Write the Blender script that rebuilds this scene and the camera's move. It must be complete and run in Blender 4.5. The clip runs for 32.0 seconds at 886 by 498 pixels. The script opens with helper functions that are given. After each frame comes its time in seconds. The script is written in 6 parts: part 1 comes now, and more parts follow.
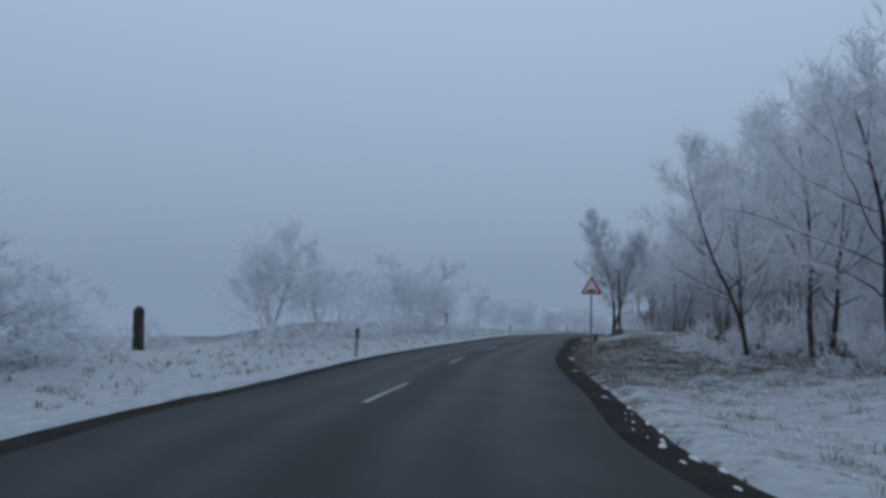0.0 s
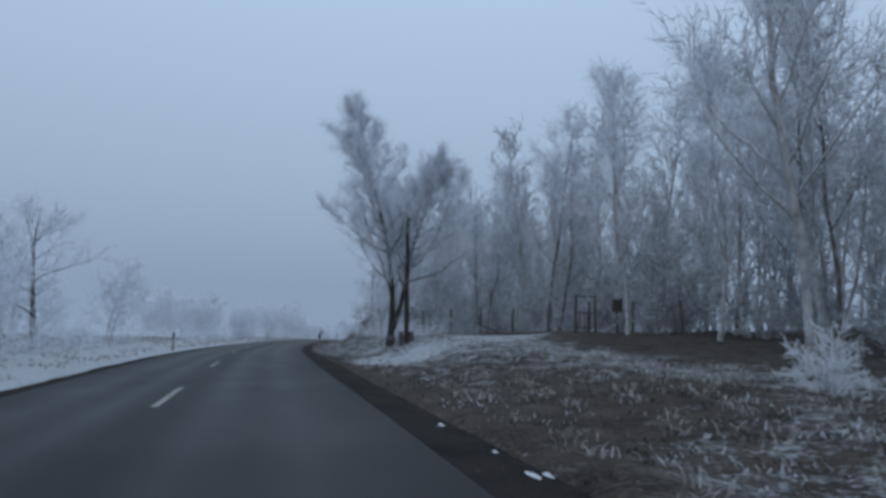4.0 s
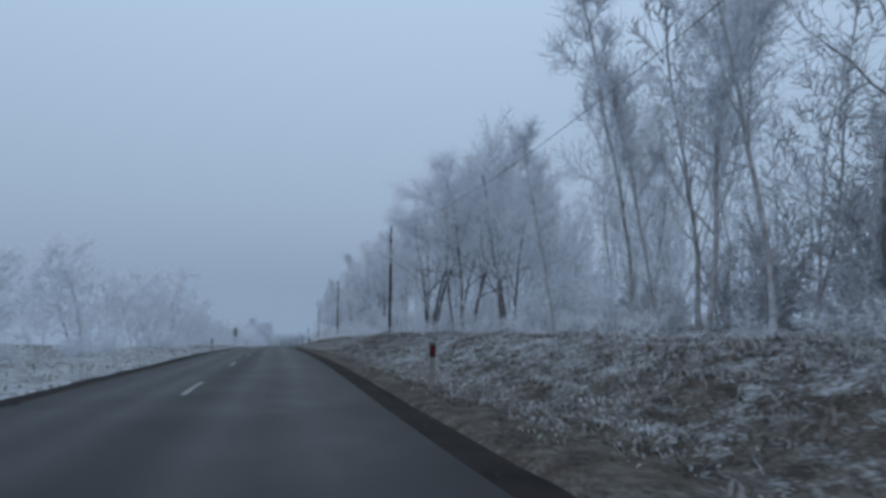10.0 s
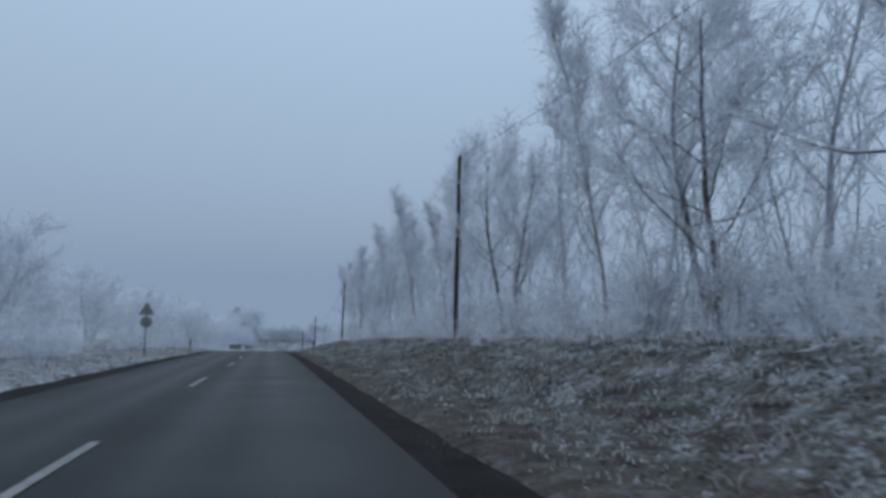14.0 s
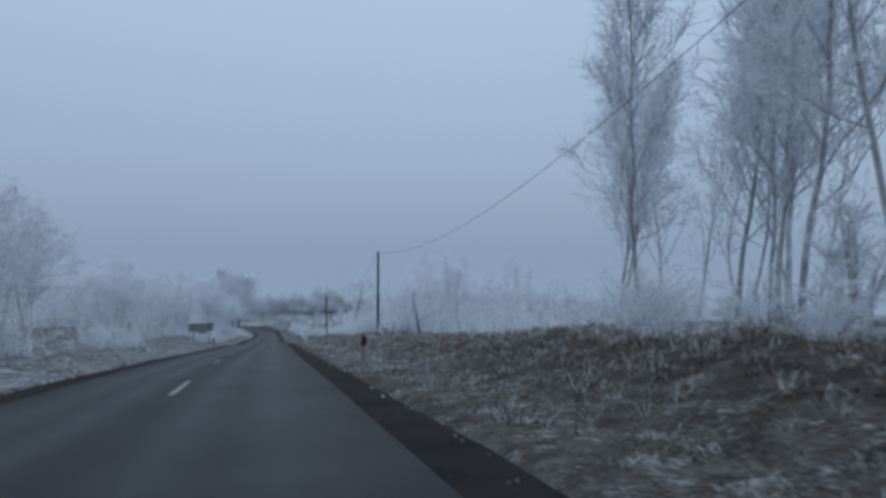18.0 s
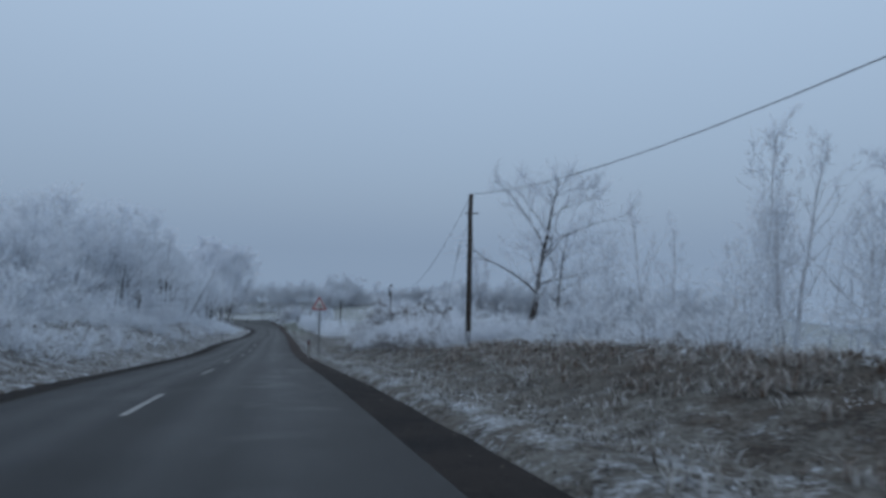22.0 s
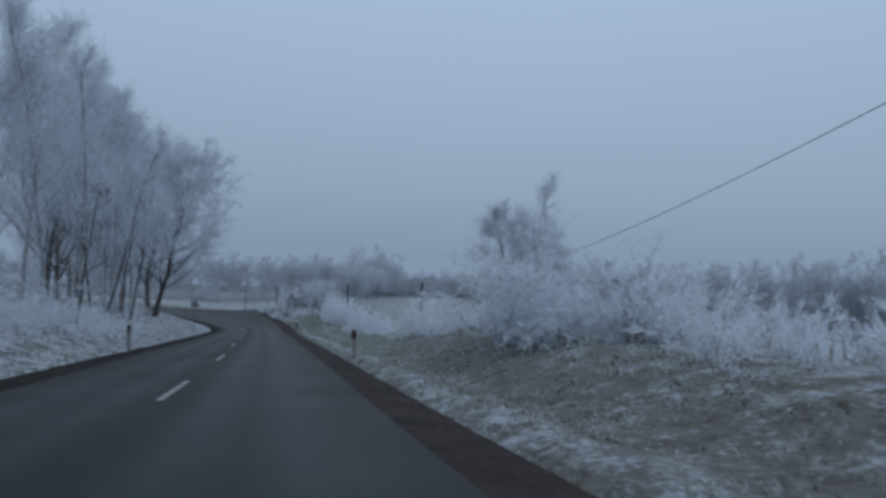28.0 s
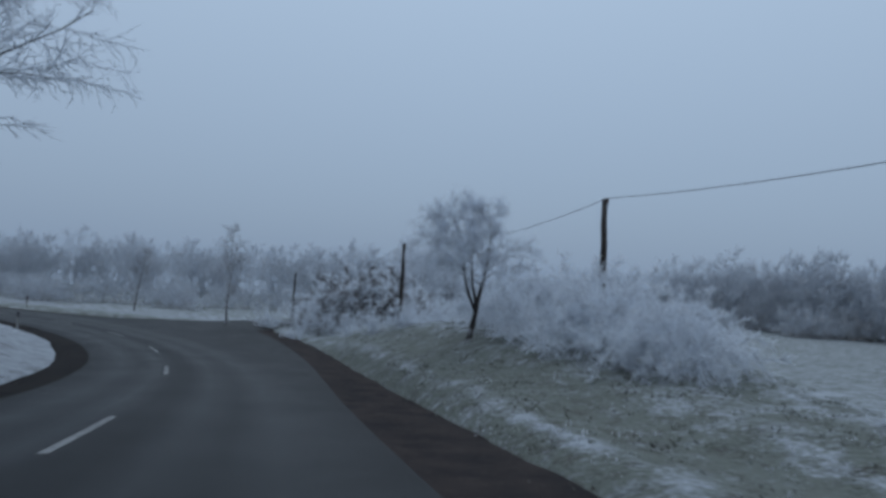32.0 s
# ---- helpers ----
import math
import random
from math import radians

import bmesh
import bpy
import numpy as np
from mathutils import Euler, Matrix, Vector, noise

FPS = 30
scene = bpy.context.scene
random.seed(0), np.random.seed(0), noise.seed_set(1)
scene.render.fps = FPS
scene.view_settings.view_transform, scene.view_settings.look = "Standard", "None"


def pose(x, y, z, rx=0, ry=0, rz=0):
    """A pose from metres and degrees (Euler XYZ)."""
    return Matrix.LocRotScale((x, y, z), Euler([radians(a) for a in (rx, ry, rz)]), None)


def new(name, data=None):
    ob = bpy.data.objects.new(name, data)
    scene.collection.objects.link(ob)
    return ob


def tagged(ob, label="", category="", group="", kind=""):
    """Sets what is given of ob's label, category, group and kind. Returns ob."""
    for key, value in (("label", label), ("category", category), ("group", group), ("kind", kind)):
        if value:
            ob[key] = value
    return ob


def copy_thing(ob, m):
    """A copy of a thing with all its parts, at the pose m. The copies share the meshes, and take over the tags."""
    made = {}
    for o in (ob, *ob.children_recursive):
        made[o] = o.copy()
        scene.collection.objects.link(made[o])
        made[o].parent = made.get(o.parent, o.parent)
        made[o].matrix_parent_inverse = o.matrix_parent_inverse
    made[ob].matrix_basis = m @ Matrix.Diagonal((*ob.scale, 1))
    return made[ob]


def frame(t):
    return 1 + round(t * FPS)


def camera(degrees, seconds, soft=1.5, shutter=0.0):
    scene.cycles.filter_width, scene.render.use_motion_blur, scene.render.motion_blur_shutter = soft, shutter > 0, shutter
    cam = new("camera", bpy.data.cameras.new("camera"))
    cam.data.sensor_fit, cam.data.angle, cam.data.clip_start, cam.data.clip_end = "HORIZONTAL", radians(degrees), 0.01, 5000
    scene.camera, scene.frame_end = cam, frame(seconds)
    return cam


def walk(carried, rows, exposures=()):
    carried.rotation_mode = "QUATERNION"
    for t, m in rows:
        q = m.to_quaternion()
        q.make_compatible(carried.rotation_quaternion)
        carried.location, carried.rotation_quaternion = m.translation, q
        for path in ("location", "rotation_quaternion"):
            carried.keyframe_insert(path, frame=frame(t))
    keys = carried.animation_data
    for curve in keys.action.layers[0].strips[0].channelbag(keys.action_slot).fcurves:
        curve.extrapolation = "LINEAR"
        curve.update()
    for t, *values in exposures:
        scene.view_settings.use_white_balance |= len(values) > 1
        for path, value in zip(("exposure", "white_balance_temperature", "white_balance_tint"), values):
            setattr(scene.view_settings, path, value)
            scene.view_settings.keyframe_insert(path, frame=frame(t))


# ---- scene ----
cam = camera(72.0, 32.0, soft=3.3, shutter=0.1)
PATH = [
    (0.0, 12.789, -34.543, 2.569, 92.94, -1.07, 28.80),
    (0.5, 11.044, -32.633, 2.355, 93.19, -1.15, 17.74),
    (1.0, 9.549, -30.225, 2.130, 93.59, -0.87, 9.57),
    (1.5, 8.202, -27.137, 1.893, 93.96, -0.84, 4.49),
    (2.0, 6.897, -23.373, 1.627, 93.89, -0.52, 2.65),
    (2.5, 5.524, -19.138, 1.316, 93.89, -0.85, 1.42),
    (3.0, 4.156, -14.652, 1.002, 93.87, -1.27, 0.71),
    (3.5, 2.785, -9.948, 0.676, 93.92, -1.45, 0.27),
    (4.0, 1.402, -5.054, 0.340, 93.90, -1.37, 0.04),
    (4.5, 0.000, -0.000, 0.000, 93.67, -1.27, -0.00),
    (5.0, -1.419, 5.188, -0.335, 93.74, -1.43, -0.17),
    (5.5, -2.888, 10.507, -0.689, 93.65, -1.80, -0.17),
    (6.0, -4.430, 15.972, -1.060, 93.65, -1.96, -0.30),
    (6.5, -5.968, 21.520, -1.443, 94.09, -1.71, -0.81),
    (7.0, -7.482, 27.155, -1.834, 93.91, -1.13, -1.61),
    (7.5, -8.934, 32.969, -2.272, 93.96, -1.20, -2.76),
    (8.0, -10.312, 39.019, -2.738, 93.49, -0.86, -4.05),
    (8.5, -11.581, 45.334, -3.225, 94.07, -0.99, -5.38),
    (9.0, -12.743, 51.941, -3.705, 93.06, -1.34, -6.68),
    (9.5, -13.801, 58.816, -4.207, 93.25, -0.73, -7.76),
    (10.0, -14.769, 65.959, -4.722, 93.71, -0.84, -8.68),
    (10.5, -15.640, 73.355, -5.248, 93.90, -1.47, -9.79),
    (11.0, -16.418, 80.988, -5.797, 93.49, -1.27, -10.77),
    (11.5, -17.134, 88.829, -6.382, 93.71, -1.57, -10.81),
    (12.0, -17.885, 96.862, -7.001, 93.51, -1.47, -10.30),
    (12.5, -18.783, 105.060, -7.645, 93.37, -1.37, -9.57),
    (13.0, -19.801, 113.414, -8.320, 93.15, -1.56, -9.17),
    (13.5, -20.782, 121.922, -9.066, 92.97, -1.70, -9.22),
    (14.0, -21.728, 130.575, -9.824, 93.36, -1.89, -9.41),
    (14.5, -22.642, 139.367, -10.598, 93.35, -2.00, -9.55),
    (15.0, -23.593, 148.272, -11.379, 93.18, -2.60, -9.70),
    (15.5, -24.545, 157.206, -12.174, 92.30, -2.40, -9.83),
    (16.0, -25.527, 166.124, -12.989, 92.30, -1.87, -8.88),
    (16.5, -26.572, 174.984, -13.821, 92.06, -1.33, -8.58),
    (17.0, -27.637, 183.753, -14.677, 91.63, -0.66, -8.97),
    (17.5, -28.654, 192.398, -15.568, 91.19, 0.03, -9.92),
    (18.0, -29.574, 200.883, -16.507, 90.17, 0.04, -10.00),
    (18.5, -30.492, 209.168, -17.505, 89.92, -0.20, -10.02),
    (19.0, -31.343, 217.328, -18.525, 89.88, 0.14, -10.15),
    (19.5, -32.170, 225.369, -19.562, 90.56, 0.17, -10.29),
    (20.0, -32.974, 233.323, -20.588, 89.79, 0.52, -10.57),
    (20.5, -33.665, 241.133, -21.645, 88.82, 0.94, -10.92),
    (21.0, -34.316, 248.893, -22.718, 89.12, 0.41, -10.77),
    (21.5, -35.008, 256.675, -23.760, 89.67, -0.66, -10.10),
    (22.0, -35.775, 264.466, -24.782, 90.21, -1.27, -9.58),
    (22.5, -36.627, 272.352, -25.810, 90.43, -2.38, -9.24),
    (23.0, -37.505, 280.335, -26.895, 89.55, -2.59, -9.07),
    (23.5, -38.344, 288.325, -28.061, 89.25, -1.67, -9.48),
    (24.0, -39.167, 296.355, -29.248, 88.58, -2.75, -9.74),
    (24.5, -39.951, 304.358, -30.432, 89.40, -3.04, -9.98),
    (25.0, -40.716, 312.304, -31.487, 90.71, -3.54, -10.06),
    (25.5, -41.492, 320.301, -32.404, 91.12, -3.26, -9.78),
    (26.0, -42.329, 328.299, -33.258, 91.05, -2.44, -9.81),
    (26.5, -43.041, 336.153, -34.161, 90.87, -2.18, -10.02),
    (27.0, -43.729, 343.858, -35.106, 90.34, -2.27, -10.25),
    (27.5, -44.405, 351.441, -36.112, 90.23, -2.43, -10.21),
    (28.0, -45.084, 358.961, -37.126, 90.51, -2.58, -9.93),
    (28.5, -45.791, 366.456, -38.092, 90.67, -2.58, -9.45),
    (29.0, -46.539, 373.965, -38.948, 90.80, -1.95, -9.05),
    (29.5, -47.261, 381.425, -39.780, 91.26, -2.47, -9.25),
    (30.0, -47.978, 388.772, -40.621, 91.10, -3.44, -9.27),
    (30.5, -48.708, 396.042, -41.466, 91.20, -2.64, -9.27),
    (31.0, -49.455, 403.264, -42.306, 91.33, -2.09, -9.30),
    (31.5, -50.146, 410.445, -43.121, 92.20, -2.84, -9.35),
    (32.0, -50.878, 417.463, -43.938, 92.82, -3.26, -8.95),
]
walk(cam, [(r[0], pose(*r[1:])) for r in PATH], ((0.0, -0.05), (3.0, 0.05), (6.0, 0.2), (10.0, 0.15), (14.0, 0.08), (18.0, 0.12), (22.0, 0.05), (26.0, -0.04), (32.0, -0.05)))

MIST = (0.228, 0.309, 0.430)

# ---- light: dull winter day in freezing mist ----
world = bpy.data.worlds.new("misty_sky")
scene.world = world
world.use_nodes = True
wn, wl = world.node_tree.nodes, world.node_tree.links
wn.clear()
w_out = wn.new("ShaderNodeOutputWorld")
w_bg = wn.new("ShaderNodeBackground")
w_co = wn.new("ShaderNodeTexCoord")
w_xyz = wn.new("ShaderNodeSeparateXYZ")
w_ramp = wn.new("ShaderNodeValToRGB")
w_sky = wn.new("ShaderNodeTexSky")
w_mul = wn.new("ShaderNodeMixRGB")
w_sky.sky_type, w_sky.sun_disc = "NISHITA", False
w_sky.sun_elevation, w_sky.sun_rotation = radians(14), radians(200)
w_sky.dust_density = 6.0
for pos, col in ((0.0, MIST), (0.07, MIST), (0.27, (0.415, 0.56, 0.745)), (0.45, (0.52, 0.685, 0.885)), (1.0, (0.58, 0.75, 0.96))):
    if pos in (0.0, 1.0):
        e = w_ramp.color_ramp.elements[int(pos)]
    else:
        e = w_ramp.color_ramp.elements.new(pos)
    e.position, e.color = pos, (*col, 1)
w_mul.blend_type = "ADD"
w_mul.inputs[0].default_value = 0.012
wl.new(w_co.outputs["Generated"], w_xyz.inputs[0])
wl.new(w_xyz.outputs["Z"], w_ramp.inputs[0])
wl.new(w_ramp.outputs[0], w_mul.inputs[1])
wl.new(w_sky.outputs[0], w_mul.inputs[2])
wl.new(w_mul.outputs[0], w_bg.inputs[0])
wl.new(w_bg.outputs[0], w_out.inputs[0])
w_bg.inputs[1].default_value = 1.0

sun = new("sun", bpy.data.lights.new("sun", "SUN"))
sun.data.energy, sun.data.angle, sun.data.color = 0.5, radians(60), (0.86, 0.93, 1.0)
sun.matrix_world = pose(0, 0, 60, 40, 0, 160)


# ---- materials ----
def material(name, base, rough=0.8, spots=(), bump=0.0, bump_scale=20.0, metal=0.0, spec=0.4, coords="Object"):
    """spots: (colour, noise scale, low, high) layers laid one over another."""
    m = bpy.data.materials.new(name)
    m.use_nodes = True
    n, l = m.node_tree.nodes, m.node_tree.links
    b = n["Principled BSDF"]
    b.inputs["Roughness"].default_value, b.inputs["Metallic"].default_value = rough, metal
    b.inputs["Specular IOR Level"].default_value = spec
    co = n.new("ShaderNodeTexCoord")
    rgb = n.new("ShaderNodeRGB")
    rgb.outputs[0].default_value = (*base, 1)
    out = rgb.outputs[0]
    for col, size, low, high in spots:
        t = n.new("ShaderNodeTexNoise")
        t.inputs["Scale"].default_value, t.inputs["Detail"].default_value = size, 5.0
        l.new(co.outputs[coords], t.inputs["Vector"])
        r = n.new("ShaderNodeMapRange")
        r.inputs[1].default_value, r.inputs[2].default_value = low, high
        l.new(t.outputs[0], r.inputs[0])
        mx = n.new("ShaderNodeMixRGB")
        mx.inputs[2].default_value = (*col, 1)
        l.new(r.outputs[0], mx.inputs[0])
        l.new(out, mx.inputs[1])
        out = mx.outputs[0]
    l.new(out, b.inputs["Base Color"])
    if bump:
        t = n.new("ShaderNodeTexNoise")
        t.inputs["Scale"].default_value, t.inputs["Detail"].default_value = bump_scale, 6.0
        l.new(co.outputs[coords], t.inputs["Vector"])
        bp = n.new("ShaderNodeBump")
        bp.inputs["Strength"].default_value, bp.inputs["Distance"].default_value = bump, 0.05
        l.new(t.outputs[0], bp.inputs["Height"])
        l.new(bp.outputs[0], b.inputs["Normal"])
    return m


def rimed(name, bark, frost, low, high, top=0.9, through_light=0.0):
    """Bark with rime: patches of frost, thicker on what faces up."""
    m = material(name, bark, 0.9, ((tuple(c * 0.6 for c in bark), 9.0, 0.4, 0.7),), 0.7, 30.0)
    n, l = m.node_tree.nodes, m.node_tree.links
    b = n["Principled BSDF"]
    old = b.inputs["Base Color"].links[0].from_socket
    g = n.new("ShaderNodeNewGeometry")
    sp = n.new("ShaderNodeSeparateXYZ")
    l.new(g.outputs["Normal"], sp.inputs[0])
    t = n.new("ShaderNodeTexNoise")
    t.inputs["Scale"].default_value, t.inputs["Detail"].default_value = 3.5, 4.0
    l.new(g.outputs["Position"], t.inputs["Vector"])
    a = n.new("ShaderNodeMath")
    a.operation = "MULTIPLY_ADD"
    a.inputs[1].default_value = 0.25 * top
    l.new(sp.outputs["Z"], a.inputs[0])
    l.new(t.outputs[0], a.inputs[2])
    r = n.new("ShaderNodeMapRange")
    r.inputs[1].default_value, r.inputs[2].default_value = low, high
    l.new(a.outputs[0], r.inputs[0])
    mx = n.new("ShaderNodeMixRGB")
    mx.inputs[2].default_value = (*frost, 1)
    l.new(r.outputs[0], mx.inputs[0])
    l.new(old, mx.inputs[1])
    l.new(mx.outputs[0], b.inputs["Base Color"])
    if through_light:
        # feathery ice crystals pass on part of the light that falls on them
        tr, both = n.new("ShaderNodeBsdfTranslucent"), n.new("ShaderNodeMixShader")
        l.new(mx.outputs[0], tr.inputs[0])
        both.inputs[0].default_value = through_light
        l.new(b.outputs[0], both.inputs[1])
        l.new(tr.outputs[0], both.inputs[2])
        l.new(both.outputs[0], n["Material Output"].inputs[0])
    return m


# frost here and on the twigs is tinted blue to hold the mist haze
FROST = (0.63, 0.665, 0.73)
# first two barks lightened to carry mist haze; M_bark_near keeps true bark colour
M_bark = rimed("hazed_frosted_bark", (0.36, 0.355, 0.36), FROST, 0.38, 0.85)
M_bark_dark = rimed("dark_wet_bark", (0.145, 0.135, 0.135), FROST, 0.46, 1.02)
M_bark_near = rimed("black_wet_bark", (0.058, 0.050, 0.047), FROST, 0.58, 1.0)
# palest bark, for trees back from the road: the haze is in its colour
M_bark_hazed = rimed("hazed_rimed_bark", (0.40, 0.415, 0.445), (0.72, 0.755, 0.81), 0.30, 0.7)
# twigs of far hedges and groves: distance haze is mixed into the grey
M_far = rimed("haze_grey_rimed_twigs", (0.46, 0.485, 0.52), (0.70, 0.74, 0.80), 0.28, 0.7, 0.9, 0.5)
# darker copy for the nearer wood, with less mist haze in the colour
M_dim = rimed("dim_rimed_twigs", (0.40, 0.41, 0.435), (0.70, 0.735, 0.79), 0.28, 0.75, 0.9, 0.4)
M_twig = rimed("rimed_twigs", (0.50, 0.515, 0.55), (0.82, 0.86, 0.92), 0.22, 0.55, 0.9, 0.45)
M_twig_white = rimed("white_rimed_twigs", (0.58, 0.60, 0.635), (0.84, 0.875, 0.925), 0.20, 0.5, 0.9, 0.45)
M_twig_brown = rimed("brown_rimed_twigs", (0.13, 0.10, 0.085), FROST, 0.42, 0.85)
M_grass = rimed("frosted_straw_grass", (0.24, 0.215, 0.17), (0.60, 0.61, 0.63), 0.32, 0.75, 0.4, 0.3)
M_grass_white = rimed("white_frosted_grass", (0.42, 0.425, 0.435), (0.70, 0.73, 0.78), 0.25, 0.6, 0.5, 0.35)
M_grass_green = rimed("greenish_frosted_grass", (0.165, 0.175, 0.135), (0.50, 0.53, 0.53), 0.34, 0.8, 0.4, 0.3)
M_grass_dark = rimed("dark_soiled_grass", (0.060, 0.050, 0.042), (0.30, 0.29, 0.28), 0.52, 0.95, 0.4, 0.2)
M_grass_brown = rimed("withered_brown_grass", (0.17, 0.125, 0.098), (0.5, 0.49, 0.48), 0.36, 0.8, 0.4, 0.3)
M_pole = material("weathered_dark_wood", (0.045, 0.036, 0.030), 0.85, (((0.10, 0.085, 0.075), 4.0, 0.5, 0.75), ((0.02, 0.017, 0.016), 25.0, 0.45, 0.7)), 0.5, 40.0)
M_fence = material("grey_weathered_timber", (0.12, 0.11, 0.10), 0.9, (((0.06, 0.055, 0.05), 6.0, 0.45, 0.7),), 0.4, 30.0)
M_concrete = material("old_concrete", (0.11, 0.108, 0.105), 0.9, (((0.06, 0.058, 0.055), 5.0, 0.45, 0.7),), 0.4, 25.0)
M_cable = material("black_cable", (0.025, 0.025, 0.028), 0.6)
M_steel = material("galvanised_steel", (0.17, 0.175, 0.18), 0.6, (((0.11, 0.11, 0.11), 8.0, 0.4, 0.7),), metal=0.3)
M_signback = material("dull_sign_back", (0.30, 0.315, 0.31), 0.6, (((0.22, 0.235, 0.23), 3.0, 0.4, 0.7),), metal=0.2)
M_red = material("red_sign_paint", (0.40, 0.035, 0.035), 0.45, (((0.3, 0.03, 0.03), 5.0, 0.4, 0.7),))
M_white = material("white_sign_paint", (0.68, 0.69, 0.70), 0.45, (((0.56, 0.57, 0.58), 4.0, 0.45, 0.7),))
M_black = material("black_sign_paint", (0.02, 0.02, 0.022), 0.5)
M_postwhite = material("dirty_white_plastic", (0.30, 0.30, 0.295), 0.6, (((0.22, 0.205, 0.19), 6.0, 0.42, 0.68),))
M_reflector = material("red_reflector", (0.11, 0.009, 0.014), 0.25, spec=0.6)
M_insulator = material("brown_glazed_insulator", (0.06, 0.03, 0.02), 0.25)
M_dash = material("worn_white_road_paint", (0.235, 0.235, 0.235), 0.75, (((0.07, 0.07, 0.07), 9.0, 0.52, 0.68), ((0.19, 0.19, 0.19), 2.0, 0.4, 0.7)), 0.3, 60.0, coords="Generated")
M_shoulder = material("dark_wet_gravel", (0.0275, 0.0228, 0.0215), 0.92, (((0.014, 0.0130, 0.0135), 1.2, 0.4, 0.65), ((0.055, 0.047, 0.043), 22.0, 0.58, 0.78), ((0.20, 0.20, 0.21), 6.0, 0.72, 0.82)), 0.9, 45.0, spec=0.12)
gn_, gl_ = M_shoulder.node_tree.nodes, M_shoulder.node_tree.links
g_mix, g_dry = gn_.new("ShaderNodeMixRGB"), gn_.new("ShaderNodeAttribute")
g_dry.attribute_name = "dry"
g_mix.blend_type = "MULTIPLY"
g_mix.inputs[2].default_value = (1.85, 1.7, 1.68, 1)
gl_.new(g_dry.outputs["Fac"], g_mix.inputs[0])
gl_.new(gn_["Principled BSDF"].inputs["Base Color"].links[0].from_socket, g_mix.inputs[1])
gl_.new(g_mix.outputs[0], gn_["Principled BSDF"].inputs["Base Color"])
M_snow = material("old_snow", (0.50, 0.51, 0.53), 0.8, (((0.60, 0.62, 0.65), 6.0, 0.5, 0.8),), 0.5, 15.0)
M_litter = material("dead_leaf_litter", (0.11, 0.075, 0.05), 0.9, (((0.05, 0.038, 0.03), 20.0, 0.4, 0.65), ((0.5, 0.5, 0.5), 11.0, 0.6, 0.8)), 0.5, 30.0)


def asphalt():
    m = material("worn_damp_asphalt", (0.0285, 0.0330, 0.0400), 0.6, (((0.0205, 0.0240, 0.0295), 0.35, 0.4, 0.65), ((0.044, 0.049, 0.057), 60.0, 0.55, 0.8)), 0.35, 90.0, spec=0.22)
    n, l = m.node_tree.nodes, m.node_tree.links
    b = n["Principled BSDF"]
    uv = n.new("ShaderNodeUVMap")
    sp = n.new("ShaderNodeSeparateXYZ")
    l.new(uv.outputs[0], sp.inputs[0])
    # wheel tracks polished smoother than the rest
    ramp = n.new("ShaderNodeValToRGB")
    cr = ramp.color_ramp
    cr.elements[0].position, cr.elements[0].color = 0.0, (1, 1, 1, 1)
    cr.elements[1].position, cr.elements[1].color = 1.0, (1, 1, 1, 1)
    for p, v in ((0.10, 0.6), (0.18, 0.15), (0.28, 0.6), (0.36, 0.15), (0.45, 0.9), (0.52, 0.9), (0.60, 0.15), (0.70, 0.6), (0.79, 0.15), (0.90, 0.6)):
        e = cr.elements.new(p)
        e.color = (v, v, v, 1)
    l.new(sp.outputs[0], ramp.inputs[0])
    t = n.new("ShaderNodeTexNoise")
    t.inputs["Scale"].default_value = 0.5
    co = n.new("ShaderNodeTexCoord")
    l.new(co.outputs["Object"], t.inputs["Vector"])
    a = n.new("ShaderNodeMath")
    a.operation = "MULTIPLY_ADD"
    a.inputs[1].default_value, a.inputs[2].default_value = 0.16, 0.42
    l.new(ramp.outputs[0], a.inputs[0])
    a2 = n.new("ShaderNodeMath")
    a2.operation = "MULTIPLY_ADD"
    a2.inputs[1].default_value = 0.16
    l.new(t.outputs[0], a2.inputs[0])
    l.new(a.outputs[0], a2.inputs[2])
    wet = n.new("ShaderNodeTexNoise")
    wet.inputs["Scale"].default_value, wet.inputs["Detail"].default_value = 0.8, 3.0
    l.new(co.outputs["Object"], wet.inputs["Vector"])
    wr = n.new("ShaderNodeMapRange")
    wr.inputs[1].default_value, wr.inputs[2].default_value = 0.54, 0.66
    wr.inputs[3].default_value, wr.inputs[4].default_value = 0.0, 0.26
    l.new(wet.outputs[0], wr.inputs[0])
    # seeping water on one stretch of the right-hand lane
    seep = n.new("ShaderNodeValToRGB")
    for p, v in ((0.0, 0.10), (0.495, 0.10), (0.505, 0.4), (0.56, 0.4), (0.57, 0.10)):
        e = seep.color_ramp.elements[0] if p == 0.0 else seep.color_ramp.elements.new(p)
        e.position, e.color = p, (v, v, v, 1)
    seep.color_ramp.elements[-1].color = (0.10, 0.10, 0.10, 1)
    along = n.new("ShaderNodeMath")
    along.operation = "MULTIPLY"
    along.inputs[1].default_value = 0.01
    l.new(sp.outputs[1], along.inputs[0])
    l.new(along.outputs[0], seep.inputs[0])
    wm = n.new("ShaderNodeMath")
    wm.operation = "MULTIPLY"
    l.new(wr.outputs[0], wm.inputs[0])
    l.new(seep.outputs[0], wm.inputs[1])
    lane = n.new("ShaderNodeMapRange")
    lane.inputs[1].default_value, lane.inputs[2].default_value = 0.60, 0.72
    l.new(sp.outputs[0], lane.inputs[0])
    wl2 = n.new("ShaderNodeMath")
    wl2.operation = "MULTIPLY"
    l.new(wm.outputs[0], wl2.inputs[0])
    l.new(lane.outputs[0], wl2.inputs[1])
    dry = n.new("ShaderNodeMath")
